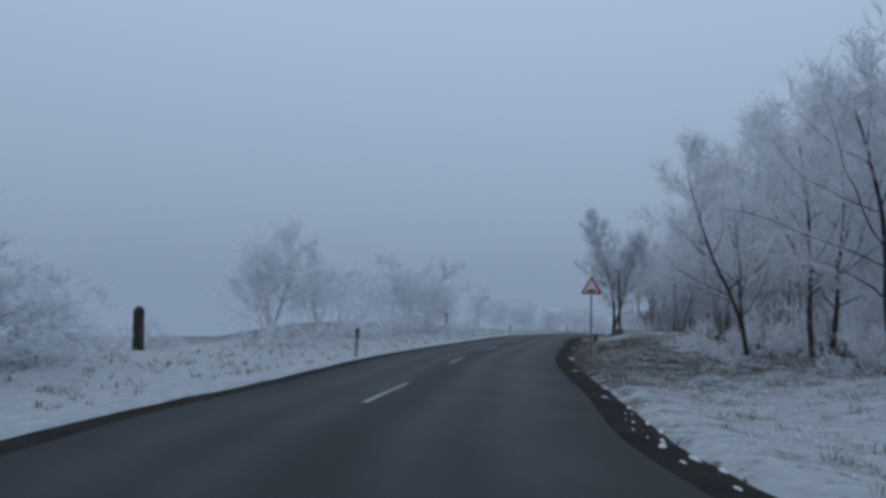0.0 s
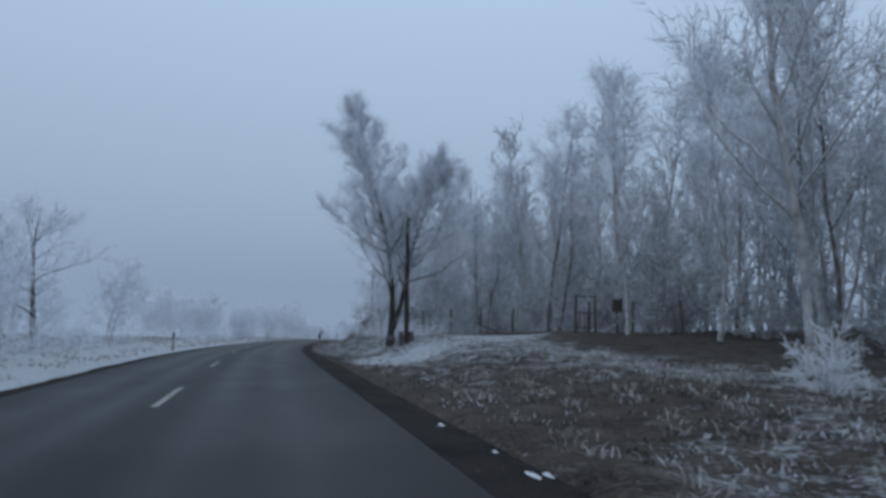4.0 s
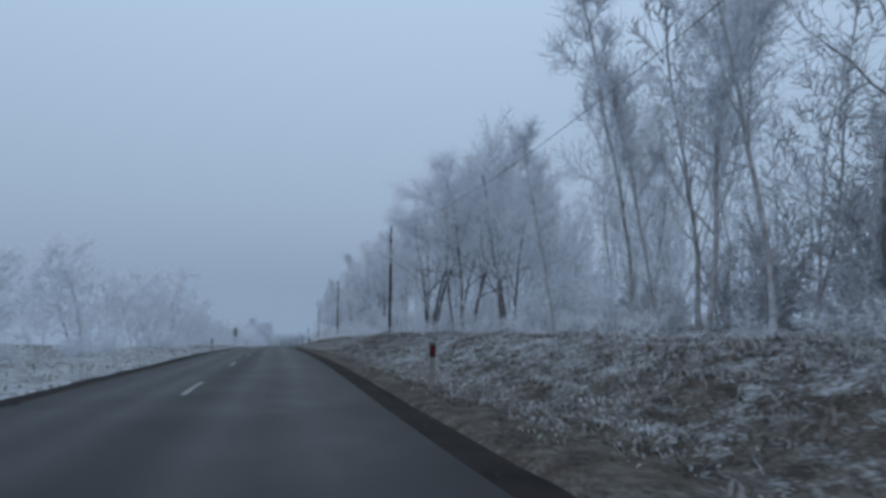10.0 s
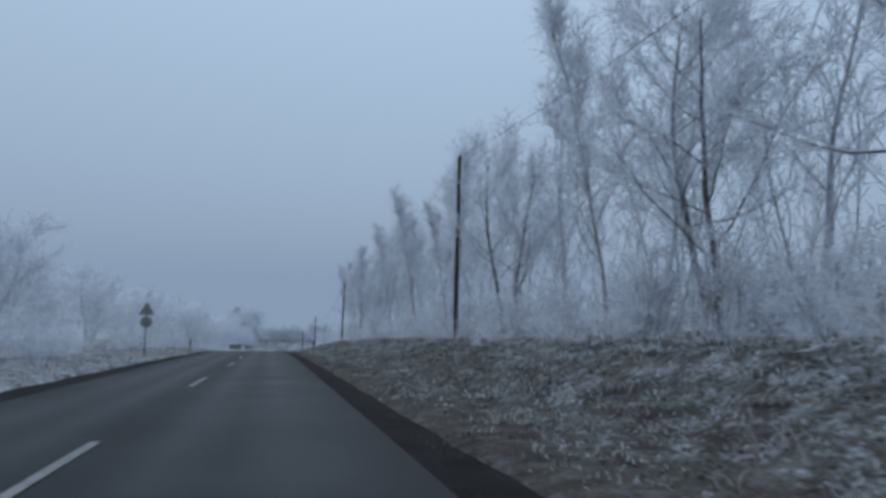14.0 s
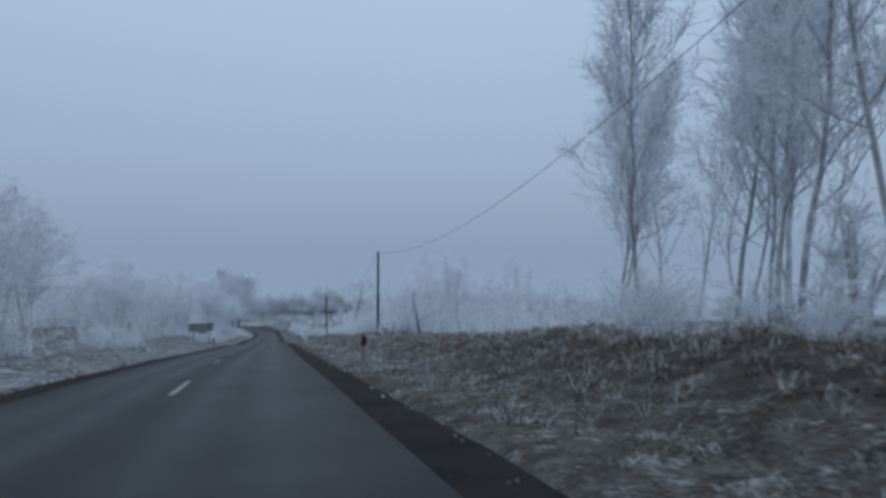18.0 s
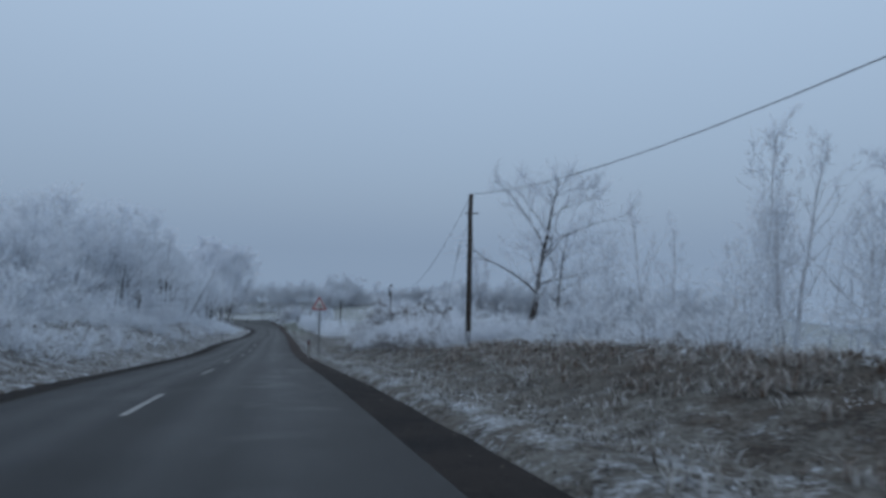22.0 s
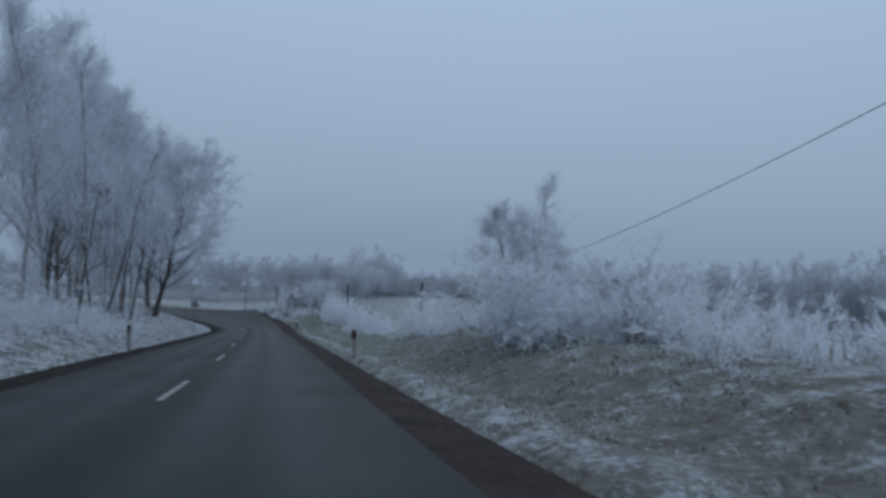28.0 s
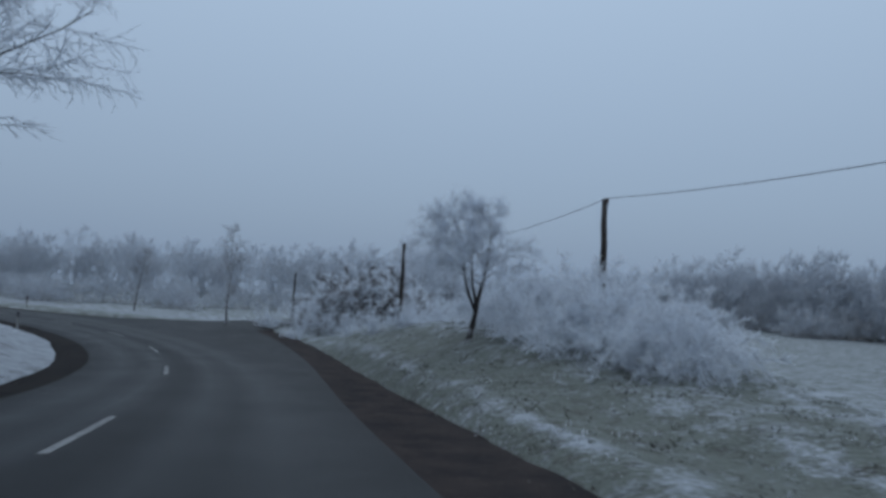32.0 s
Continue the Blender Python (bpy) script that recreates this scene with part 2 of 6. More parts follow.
    dry.operation = "SUBTRACT"
    l.new(a2.outputs[0], dry.inputs[0])
    l.new(wl2.outputs[0], dry.inputs[1])
    l.new(dry.outputs[0], b.inputs["Roughness"])
    old = b.inputs["Base Color"].links[0].from_socket
    mx = n.new("ShaderNodeMixRGB")
    mx.blend_type = "MULTIPLY"
    g = n.new("ShaderNodeMapRange")
    g.inputs[3].default_value, g.inputs[4].default_value = 1.2, 0.85
    l.new(ramp.outputs[0], g.inputs[0])
    mx.inputs[0].default_value = 1.0
    l.new(old, mx.inputs[1])
    l.new(g.outputs[0], mx.inputs[2])
    # dirty edges, plus the sky's bluish reflection painted into the right-hand lane
    dirt_and_sheen = n.new("ShaderNodeValToRGB")
    for p, v in ((0.0, (0.55, 0.50, 0.46)), (0.05, (0.97, 0.94, 0.95)), (0.44, (0.97, 0.94, 0.95)), (0.62, (1.04, 1.11, 1.20)), (0.90, (1.04, 1.11, 1.20)), (0.965, (0.80, 0.77, 0.75)), (1.0, (0.55, 0.50, 0.46))):
        e = dirt_and_sheen.color_ramp.elements[int(p)] if p in (0.0, 1.0) else dirt_and_sheen.color_ramp.elements.new(p)
        e.position, e.color = p, (*v, 1)
    l.new(sp.outputs[0], dirt_and_sheen.inputs[0])
    my = n.new("ShaderNodeMixRGB")
    my.blend_type = "MULTIPLY"
    my.inputs[0].default_value = 1.0
    l.new(mx.outputs[0], my.inputs[1])
    l.new(dirt_and_sheen.outputs[0], my.inputs[2])
    l.new(my.outputs[0], b.inputs["Base Color"])
    return m


M_asphalt = asphalt()
M_pebble = material("brown_pebbles", (0.085, 0.070, 0.060), 0.85, (((0.15, 0.14, 0.13), 3.0, 0.55, 0.75),))


def ground_material():
    """Soil and litter, withered grass, frost and snow; how much of each lies where is in the mesh's cover layer."""
    m = material("frosty_ground", (0.050, 0.040, 0.033), 0.95, (((0.022, 0.018, 0.016), 1.3, 0.4, 0.62), ((0.085, 0.066, 0.052), 14.0, 0.5, 0.75)), 1.0, 9.0, spec=0.2)
    n, l = m.node_tree.nodes, m.node_tree.links
    b = n["Principled BSDF"]
    out = b.inputs["Base Color"].links[0].from_socket
    co = n.new("ShaderNodeTexCoord")
    at = n.new("ShaderNodeAttribute")
    at.attribute_name = "cover"
    sp = n.new("ShaderNodeSeparateXYZ")
    l.new(at.outputs["Vector"], sp.inputs[0])
    for k, cols, sizes in ((1, ((0.076, 0.072, 0.065), (0.155, 0.148, 0.136)), (2.0, 17.0)), (0, ((0.235, 0.25, 0.272), (0.44, 0.465, 0.50)), (1.7, 11.0))):
        f = None
        for size, w in zip(sizes, (0.5, 0.5)):
            t = n.new("ShaderNodeTexNoise")
            t.inputs["Scale"].default_value, t.inputs["Detail"].default_value, t.inputs["Roughness"].default_value = size, 7.0, 0.65
            l.new(co.outputs["Object"], t.inputs["Vector"])
            a = n.new("ShaderNodeMath")
            a.operation = "MULTIPLY_ADD"
            a.inputs[1].default_value = w
            l.new(t.outputs[0], a.inputs[0])
            a.inputs[2].default_value = 0.0
            if f:
                l.new(f, a.inputs[2])
            f = a.outputs[0]
        a = n.new("ShaderNodeMath")
        a.operation = "ADD"
        l.new(f, a.inputs[0])
        l.new(sp.outputs[k], a.inputs[1])
        r = n.new("ShaderNodeMapRange")
        r.inputs[1].default_value, r.inputs[2].default_value = 0.95, 1.09
        l.new(a.outputs[0], r.inputs[0])
        t = n.new("ShaderNodeTexNoise")
        t.inputs["Scale"].default_value = 4.0
        l.new(co.outputs["Object"], t.inputs["Vector"])
        c = n.new("ShaderNodeMixRGB")
        c.inputs[1].default_value, c.inputs[2].default_value = (*cols[0], 1), (*cols[1], 1)
        l.new(t.outputs[0], c.inputs[0])
        col = c.outputs[0]
        if k == 1:
            # short green grass under a thin frost near the bend
            gm = n.new("ShaderNodeMixRGB")
            gm.inputs[2].default_value = (0.138, 0.148, 0.130, 1)
            l.new(sp.outputs[2], gm.inputs[0])
            l.new(col, gm.inputs[1])
            col = gm.outputs[0]
        mx = n.new("ShaderNodeMixRGB")
        l.new(r.outputs[0], mx.inputs[0])
        l.new(out, mx.inputs[1])
        l.new(col, mx.inputs[2])
        out = mx.outputs[0]
    l.new(out, b.inputs["Base Color"])
    return m


M_ground = ground_material()

# ---- plan of the road: s metres along it, u metres to the right of its middle line ----
ROAD = [(-30, 32.65, -57.03), (-12, 20.51, -43.74), (-4, 15.12, -37.83), (2, 11.03, -33.38), (7, 8.41, -29.01), (12, 6.58, -24.3), (17, 4.67, -19.64), (22, 2.86, -14.95), (30, 0.39, -7.31), (40, -2.35, 2.31), (55, -6.47, 16.73), (70, -10.28, 31.3), (90, -14.15, 51.04), (110, -16.88, 70.93), (130, -18.97, 90.85), (155, -21.87, 115.64), (180, -24.62, 140.51), (210, -27.9, 170.31), (240, -31.39, 200.12), (270, -34.54, 229.97), (301, -37.3, 260.85), (336, -40.95, 295.65), (375, -44.66, 334.49), (414, -48.13, 373.33), (445, -51.29, 404.16), (463, -53.25, 422.05)]
RISE = [(-30, 3.77), (0, 1.37), (8, 0.75), (17, 0.13), (37, -1.19), (60, -2.68), (90, -4.86), (120, -7.0), (150, -9.32), (180, -11.92), (210, -14.6), (232, -16.76), (257, -19.71), (280, -22.71), (301, -25.53), (320, -28.04), (336, -30.37), (352, -32.62), (369, -34.5), (391, -37.2), (408, -39.41), (429, -41.78), (445, -43.63), (463, -45.67)]


def lay_out():
    ks = np.array(ROAD)
    s = np.arange(-30.0, 463.01, 1.0)
    out = []
    for k in (1, 2):
        # cubic through the knots, with finite-difference slopes
        x, y = ks[:, 0], ks[:, k]
        d = np.gradient(y, x)
        i = np.clip(np.searchsorted(x, s, side="right") - 1, 0, len(x) - 2)
        h = x[i + 1] - x[i]
        q = (s - x[i]) / h
        out.append((2 * q**3 - 3 * q**2 + 1) * y[i] + (q**3 - 2 * q**2 + q) * h * d[i] + (3 * q**2 - 2 * q**3) * y[i + 1] + (q**3 - q**2) * h * d[i + 1])
    p = np.array(out).T
    # the left-hand bend past the last straight
    a = math.atan2(*(p[-1] - p[-6])[::-1])
    more = [p[-1]]
    for k in range(160):
        a += np.interp(463 + k, (463, 484, 546, 570, 594), (0.0034, 0.0175, 0.0175, 0.0034, 0.0))
        more.append(more[-1] + (math.cos(a), math.sin(a)))
    p = np.vstack([p, more[1:]])
    return np.arange(-30.0, -30.0 + len(p)), p


RS, RP = lay_out()
RD = np.gradient(RP, axis=0)
RD /= np.linalg.norm(RD, axis=1)[:, None]
RN = np.stack([RD[:, 1], -RD[:, 0]], 1)
FIELD = -49.1


def kerf(table, s):
    t = np.array(table)
    return np.interp(s, t[:, 0], t[:, 1])


def road_z(s):
    z = kerf(RISE + [(474, -46.9), (486, -47.8), (500, -48.3), (522, -48.55), (620, -48.7)], s)
    return z


RZ = road_z(RS)
RZ = np.convolve(np.pad(RZ, 4, mode="edge"), np.ones(9) / 9, "valid")
RZ[:5] = road_z(RS)[:5]

BANK_R = ((-30, 0.3), (0, 0.3), (45, 0.3), (53, 0.6), (61, 0.95), (72, 0.8), (95, 0.95), (130, 1.1), (150, 1.2), (195, 1.15), (225, 1.0), (250, 0.82), (282, 0.5), (313, 0.75), (330, 0.7), (356, 0.5), (400, 0.5), (412, 0.9), (421, 1.1), (430, 0.5), (445, 0.15), (458, 0.1), (466, 0.4), (473, 1.3), (480, 1.7), (490, 1.3), (500, 0.3), (510.6, -0.3))
BANK_L = ((-30, 0.2), (0, 0.25), (60, 0.1), (200, 0.2), (260, 0.4), (300.8, 0.9), (342.9, 2.2), (382, 2.4), (413.9, 1.6), (438.5, 1.1), (463, 1.0), (474, 1.5), (490, 1.5), (510.6, 0.8), (540, 0.0))


# the asphalt spreads to the right where a side road leaves at the bend
APRON = [(464 + 2 * k, 0.0046 * (2 * k) ** 2) for k in range(19)] + [(501.0, 7.2), (501.8, 26), (506.5, 26), (508, 6), (513, 1.2), (520, 0)]


# the gravel widens towards the bend
WIDE = ((0, -0.2), (50, 0.0), (65, -0.05), (95, -0.4), (140, -0.12), (220, -0.1), (250, 0.0), (330, 0.05), (370, 0.05), (430, 0.18), (455, 0.45), (470, 1.0), (500, 0.9), (515, 0.1))


WIDE_L = ((0, 0.0), (110, 0.0), (150, 0.35), (260, 0.5), (480, 0.5), (510, 0.1))


def profile(s, u):
    """Height of the ground over the road's middle, s along and u across."""
    s, u = np.asarray(s, float), np.asarray(u, float)
    br, bl = kerf(BANK_R, s), kerf(BANK_L, s)
    u = np.where(u > 0, np.where(u < 3.6 + kerf(APRON, s), np.minimum(u, 3.4), np.maximum(u - kerf(APRON, s) - kerf(WIDE, s), 3.61)), u)
    z0 = np.interp(s, RS, RZ)
    ease = lambda a: np.clip(a, 0, 1) ** 2 * (3 - 2 * np.clip(a, 0, 1))
    roll = np.interp(s, (40, 60, 250, 300), (0.6, 0.25, 0.25, 1.0))
    sh = np.interp(s, (455, 468, 485, 496), (0.0, 2.2, 2.2, 0.5))
    right = -0.05 + roll * (0.11 * np.exp(-((u - 4.75) / 0.45) ** 2) - 0.12 * np.exp(-((u - 6.2) / 0.8) ** 2)) + br * ease((u - 5.2 + sh) / 4.4)
    left = -0.05 + bl * ease((-u - 4.0) / 5.0)
    open_right = np.interp(s, (250, 310, 355, 414, 455, 466, 476, 492), (0.02, -0.06, -0.10, -0.14, -0.2, -0.2, -0.5, -0.5))
    right = right + np.clip(u - 10.5, 0, 60) * open_right
    left = left + np.clip(-u - 10, 0, 80) * np.interp(s, (0, 100, 240, 290, 336, 426, 463), (-0.16, -0.16, -0.12, 0.0, 0.05, 0.03, 0.0))
    h = np.where(u > 0, right, left)
    h = h - 0.30 * (1 - ease((u - 3.75) / 0.55)) * (u > 0)
    h = np.where((u < 3.6) & (u > -3.6 - kerf(WIDE_L, s)), -0.24, h)
    z = z0 + h
    low = np.maximum(z, FIELD)
    return np.where((u > 4.2) & (s > 250), low, z)


def to_su(x, y):
    x, y = np.atleast_1d(np.asarray(x, float)), np.atleast_1d(np.asarray(y, float))
    s, u = np.empty_like(x), np.empty_like(x)
    for a in range(0, len(x), 4000):
        d = (x[a:a + 4000, None] - RP[:, 0]) ** 2 + (y[a:a + 4000, None] - RP[:, 1]) ** 2
        i = d.argmin(1)
        v = np.stack([x[a:a + 4000], y[a:a + 4000]], 1) - RP[i]
        s[a:a + 4000] = RS[i] + (v * RD[i]).sum(1)
        u[a:a + 4000] = np.sign((v * RN[i]).sum(1)) * np.sqrt(np.maximum(d[np.arange(len(i)), i] - (v * RD[i]).sum(1) ** 2, 0))
    return s, u


def at(s, u):
    """The world's x, y of a place given along and across the road."""
    n = np.stack([np.interp(s, RS, RN[:, k]) for k in (0, 1)], -1)
    p = np.stack([np.interp(s, RS, RP[:, k]) for k in (0, 1)], -1)
    return p + n * np.asarray(u)[..., None]


def ripple(x, y, size, seed=0.0):
    return np.array([noise.noise((a / size, b / size, seed)) for a, b in zip(x, y)])


def spot(s, u, sink=0.0):
    """A point on the ground at s, u."""
    x, y = at(float(s), float(u))
    return Vector((float(x), float(y), float(profile(s, u)) - sink))


def ground_at(x, y, sink=0.0):
    s, u = to_su(x, y)
    return Vector((x, y, float(profile(s[0], u[0])) - sink))


def heading(s):
    d = [np.interp(s, RS, RD[:, k]) for k in (0, 1)]
    return math.degrees(math.atan2(d[1], d[0])) - 90


def mesh(name, verts, faces, mat, smooth=False):
    me = bpy.data.meshes.new(name)
    me.from_pydata([tuple(v) for v in verts], [], [tuple(f) for f in faces])
    me.materials.append(mat)
    if smooth:
        me.shade_smooth()
    me.update()
    return me


def part(name, me, parent, label="", m=None):
    ob = new(name, me)
    ob.parent = parent
    if m is not None:
        ob.matrix_local = m
    if label:
        ob["label"] = label
    return ob


def from_bm(name, bm, mat):
    me = bpy.data.meshes.new(name)
    bm.to_mesh(me)
    bm.free()
    me.materials.append(mat)
    return me


# ---- ground ----
def strip(s, us, fz):
    """Vertices and faces of a sheet over all s and us."""
    S, U = np.meshgrid(s, us, indexing="ij")
    xy = at(S.ravel(), U.ravel())
    z = fz(S.ravel(), U.ravel(), xy)
    v = np.column_stack([xy, z])
    n, k = len(s), len(us)
    i = (np.arange(n - 1)[:, None] * k + np.arange(k - 1)).ravel()
    return v, np.stack([i, i + k, i + k + 1, i + 1], 1), S.ravel(), U.ravel()


def cover(s, u):
    """Share of snow, of grass and of green in the grass, by place."""
    snow_r = kerf(((-30, 0.60), (11, 0.61), (15, 0.54), (18, 0.48), (25, 0.48), (38, 0.50), (50, 0.51), (56, 0.50), (62, 0.535), (75, 0.495), (86, 0.49), (93, 0.46), (100, 0.47), (112, 0.50), (122, 0.53), (132, 0.54), (139, 0.495), (149, 0.495), (156, 0.56), (172, 0.505), (182, 0.49), (190, 0.46), (200, 0.50), (232, 0.51), (243, 0.475), (254, 0.48), (264, 0.52), (273, 0.50), (290, 0.50), (336, 0.47), (400, 0.48), (475, 0.47)), s)
    snow_l = kerf(((-30, 0.80), (60, 0.70), (110, 0.56), (250, 0.50), (336.4, 0.49), (400, 0.52), (440, 0.54), (462.6, 0.58), (540, 0.58), (618.6, 0.6)), s)
    snow = np.where(u > 0, snow_r, snow_l)
    # thin cover beside the road and bare soil at the mouth of the track
    snow = snow - 0.17 * np.exp(-((u - 4.3) / 0.9) ** 2) * np.interp(s, (0, 30, 56, 66, 88, 95, 225, 245, 290, 330), (0.0, 0.5, 0.8, 0.35, 0.35, 1.0, 1.0, 0.4, 0.4, 0.0))
    snow = snow - 0.05 * np.exp(-((u - 6.5) / 1.8) ** 2) * (s > 100) + 0.075 * np.exp(-((u - 4.62 - kerf(WIDE, s) - kerf(APRON, s)) / 0.17) ** 2) * np.interp(s, (270, 310, 400, 430), (0.3, 0.6, 0.6, 1.5))
    snow = snow + 0.08 * np.clip((u - 9) / 4, 0, 1) * np.clip((s - 60) / 30, 0, 1)
    snow = snow - 0.16 * np.clip((u - 12) / 3, 0, 1) * np.interp(s, (240, 265), (1, 0))
    worn = np.exp(-((u - 8.6) / 1.7) ** 2) * np.interp(s, (215, 235, 325, 345), (0, 1, 1, 0))
    snow = snow - 0.11 * worn
    snow = snow - 0.22 * np.exp(-((s - 43) / 5.0) ** 2) * np.clip(1 - np.abs(u - 6.0) / 5.0, 0, 1)
    mud = np.exp(-((s - 95.5 + 0.3 * (u - 8)) / 3.4) ** 2) * np.clip((u - 4.6) / 1.5, 0, 1) * (u < 15)
    snow = snow - 0.26 * mud
    track = np.exp(-((s - 54.2 - 0.75 * (u - 5)) / (1.5 + 0.12 * (u - 5))) ** 2) * np.clip((u - 4.2) / 1.0, 0, 1) * (u < 22)
    snow = snow - 0.02 * np.interp(s, (34, 40, 49, 54), (0, 1, 1, 0)) * (u > 4) * (u < 16) + 0.34 * track
    field = np.clip((s - 375) / 40, 0, 1) * np.clip((u - 16) / 6, 0, 1)
    snow = snow * (1 - field) + 0.515 * field
    # wheel tracks filled with snow along the field's edge, and a frosted rut on the verge
    snow = snow + 0.14 * field * (np.exp(-((u - 30.0 - 1.1 * (480 - s)) / 0.5) ** 2) + np.exp(-((u - 33.5 - 1.1 * (480 - s)) / 0.4) ** 2))
    snow = snow + 0.07 * np.exp(-((u - 7.1 - 0.11 * np.clip(s - 458, 0, 30)) / 0.25) ** 2) * np.interp(s, (420, 436, 480, 488), (0, 1, 1, 0))
    grass = np.where(u > 0, kerf(((-30, 0.45), (40, 0.42), (90, 0.46), (130, 0.51), (250, 0.50), (300.8, 0.52), (349.4, 0.58), (498.6, 0.60)), s), 0.48)
    grass = grass - 0.2 * mud
    grass = grass * (1 - field) + 0.95 * field - 0.06 * worn
    green = np.clip((s - 400) / 45, 0, 1) * np.where(u > 0, 1.0, 0.2)
    return snow, grass, green


def lay_cover(me, s, u):
    sn, gr, gn = cover(s, u)
    a = me.attributes.new("cover", "FLOAT_VECTOR", "POINT")
    a.data.foreach_set("vector", np.column_stack([sn, gr, gn]).astype(np.float32).ravel())


def rough_ground(S, U, xy):
    z = profile(S, U)
    off = np.clip((np.abs(U) - 4.0) / 3.0, 0, 1)
    off = off * np.where((S > 400) & (U > 18), 0.12, 1.0) * np.where((U > 0) & (U < 10), np.interp(S, (280, 330), (0.8, 0.45)), 1.0)
    n = 0.22 * ripple(xy[:, 0], xy[:, 1], 2.6) + 0.13 * ripple(xy[:, 0], xy[:, 1], 0.8, 3.0) + 0.3 * ripple(xy[:, 0], xy[:, 1], 9.0, 7.0) * np.clip((np.abs(U) - 9) / 6, 0, 1)
    return z + off * n


US = np.concatenate([-np.array([34, 30, 26, 22, 19, 16.5, 14, 12, 10.5, 9.2, 8, 7, 6.2, 5.5, 4.9, 4.5, 4.3, 4.1, 3.9, 3.75, 3.6, 3.3]), [-3.0, 0, 3.0], [3.4, 3.7, 4.0, 4.3, 4.6, 4.9, 5.2, 5.5, 5.8, 6.2, 6.6, 7.0, 7.5, 8, 8.6, 9.3, 10, 11, 12, 13.5, 15, 17, 19.5, 22.5, 26, 30, 36, 44, 54, 66]])
gv, gf, gs, gu = strip(np.arange(-28, 606, 0.8), US, rough_ground)
g_me = mesh("ground", gv, gf, M_ground, True)
lay_cover(g_me, gs, gu)
ground = tagged(new("ground", g_me), "frosty grass, leaf litter and thin snow beside the road", "ground", kind="structure")

# the land round about, under the sheet near the road, as far as the mist lets one see
fx, fy = np.arange(-260, 200, 6.0), np.arange(-230, 660, 6.0)
FX, FY = [a.ravel() for a in np.meshgrid(fx, fy, indexing="ij")]
fs, fu = to_su(FX, FY)
fz = profile(fs, fu)
fz = np.where((fu > -36) & (fu < 68), fz - 0.9, fz - 0.12)
i = (np.arange(len(fx) - 1)[:, None] * len(fy) + np.arange(len(fy) - 1)).ravel()
i = i[((FX[i] + 33) / 205) ** 4 + ((FY[i] - 198) / 358) ** 4 < 1.0]
l_me = mesh("land", np.column_stack([FX, FY, fz]), np.stack([i, i + len(fy), i + len(fy) + 1, i + 1], 1), M_ground, True)
lay_cover(l_me, fs, fu)
tagged(new("distant_ground", l_me), "snow-dusted fields and woodland floor reaching into mist", "ground", kind="structure")

# glowing wall in mist colour all round, far behind everything, stands in for fog
M_mist_glow = bpy.data.materials.new("mist")
M_mist_glow.use_nodes = True
mn = M_mist_glow.node_tree.nodes
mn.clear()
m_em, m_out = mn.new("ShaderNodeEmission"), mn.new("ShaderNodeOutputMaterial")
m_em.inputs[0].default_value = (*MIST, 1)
M_mist_glow.node_tree.links.new(m_em.outputs[0], m_out.inputs[0])
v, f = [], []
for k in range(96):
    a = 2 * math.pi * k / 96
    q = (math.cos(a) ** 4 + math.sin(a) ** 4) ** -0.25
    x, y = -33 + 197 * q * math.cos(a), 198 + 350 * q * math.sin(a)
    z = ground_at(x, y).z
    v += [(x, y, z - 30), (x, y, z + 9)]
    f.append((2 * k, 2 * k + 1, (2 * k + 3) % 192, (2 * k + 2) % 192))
tagged(new("mist_backdrop", mesh("mist_backdrop", v, f, M_mist_glow)), "plain glowing wall in pale blue-grey mist colour on the horizon", "backdrop", kind="structure")

# ---- road ----
HALF_R, HALF_L = 3.3, 2.85


def road_top(S, U, xy=None):
    return np.interp(S, RS, RZ) - 0.018 * np.abs(U)


rv, rf, rs_, ru = strip(np.arange(-28, 600, 0.5), np.linspace(-HALF_L, HALF_R, 15), road_top)
edge = np.isclose(ru, HALF_R)
rv[edge, :2] = at(rs_[edge], HALF_R + kerf(APRON, rs_[edge]))
r_me = mesh("road", rv, rf, M_asphalt, True)
uvl = r_me.uv_layers.new(name="UVMap")
vi = np.empty(len(r_me.loops), int)
r_me.loops.foreach_get("vertex_index", vi)
uvl.data.foreach_set("uv", np.column_stack([(ru[vi] + HALF_L) / (HALF_L + HALF_R), rs_[vi] / 6.2]).astype(np.float32).ravel())
road = tagged(new("road", r_me), "worn damp grey asphalt two-lane country road", "road", kind="structure")


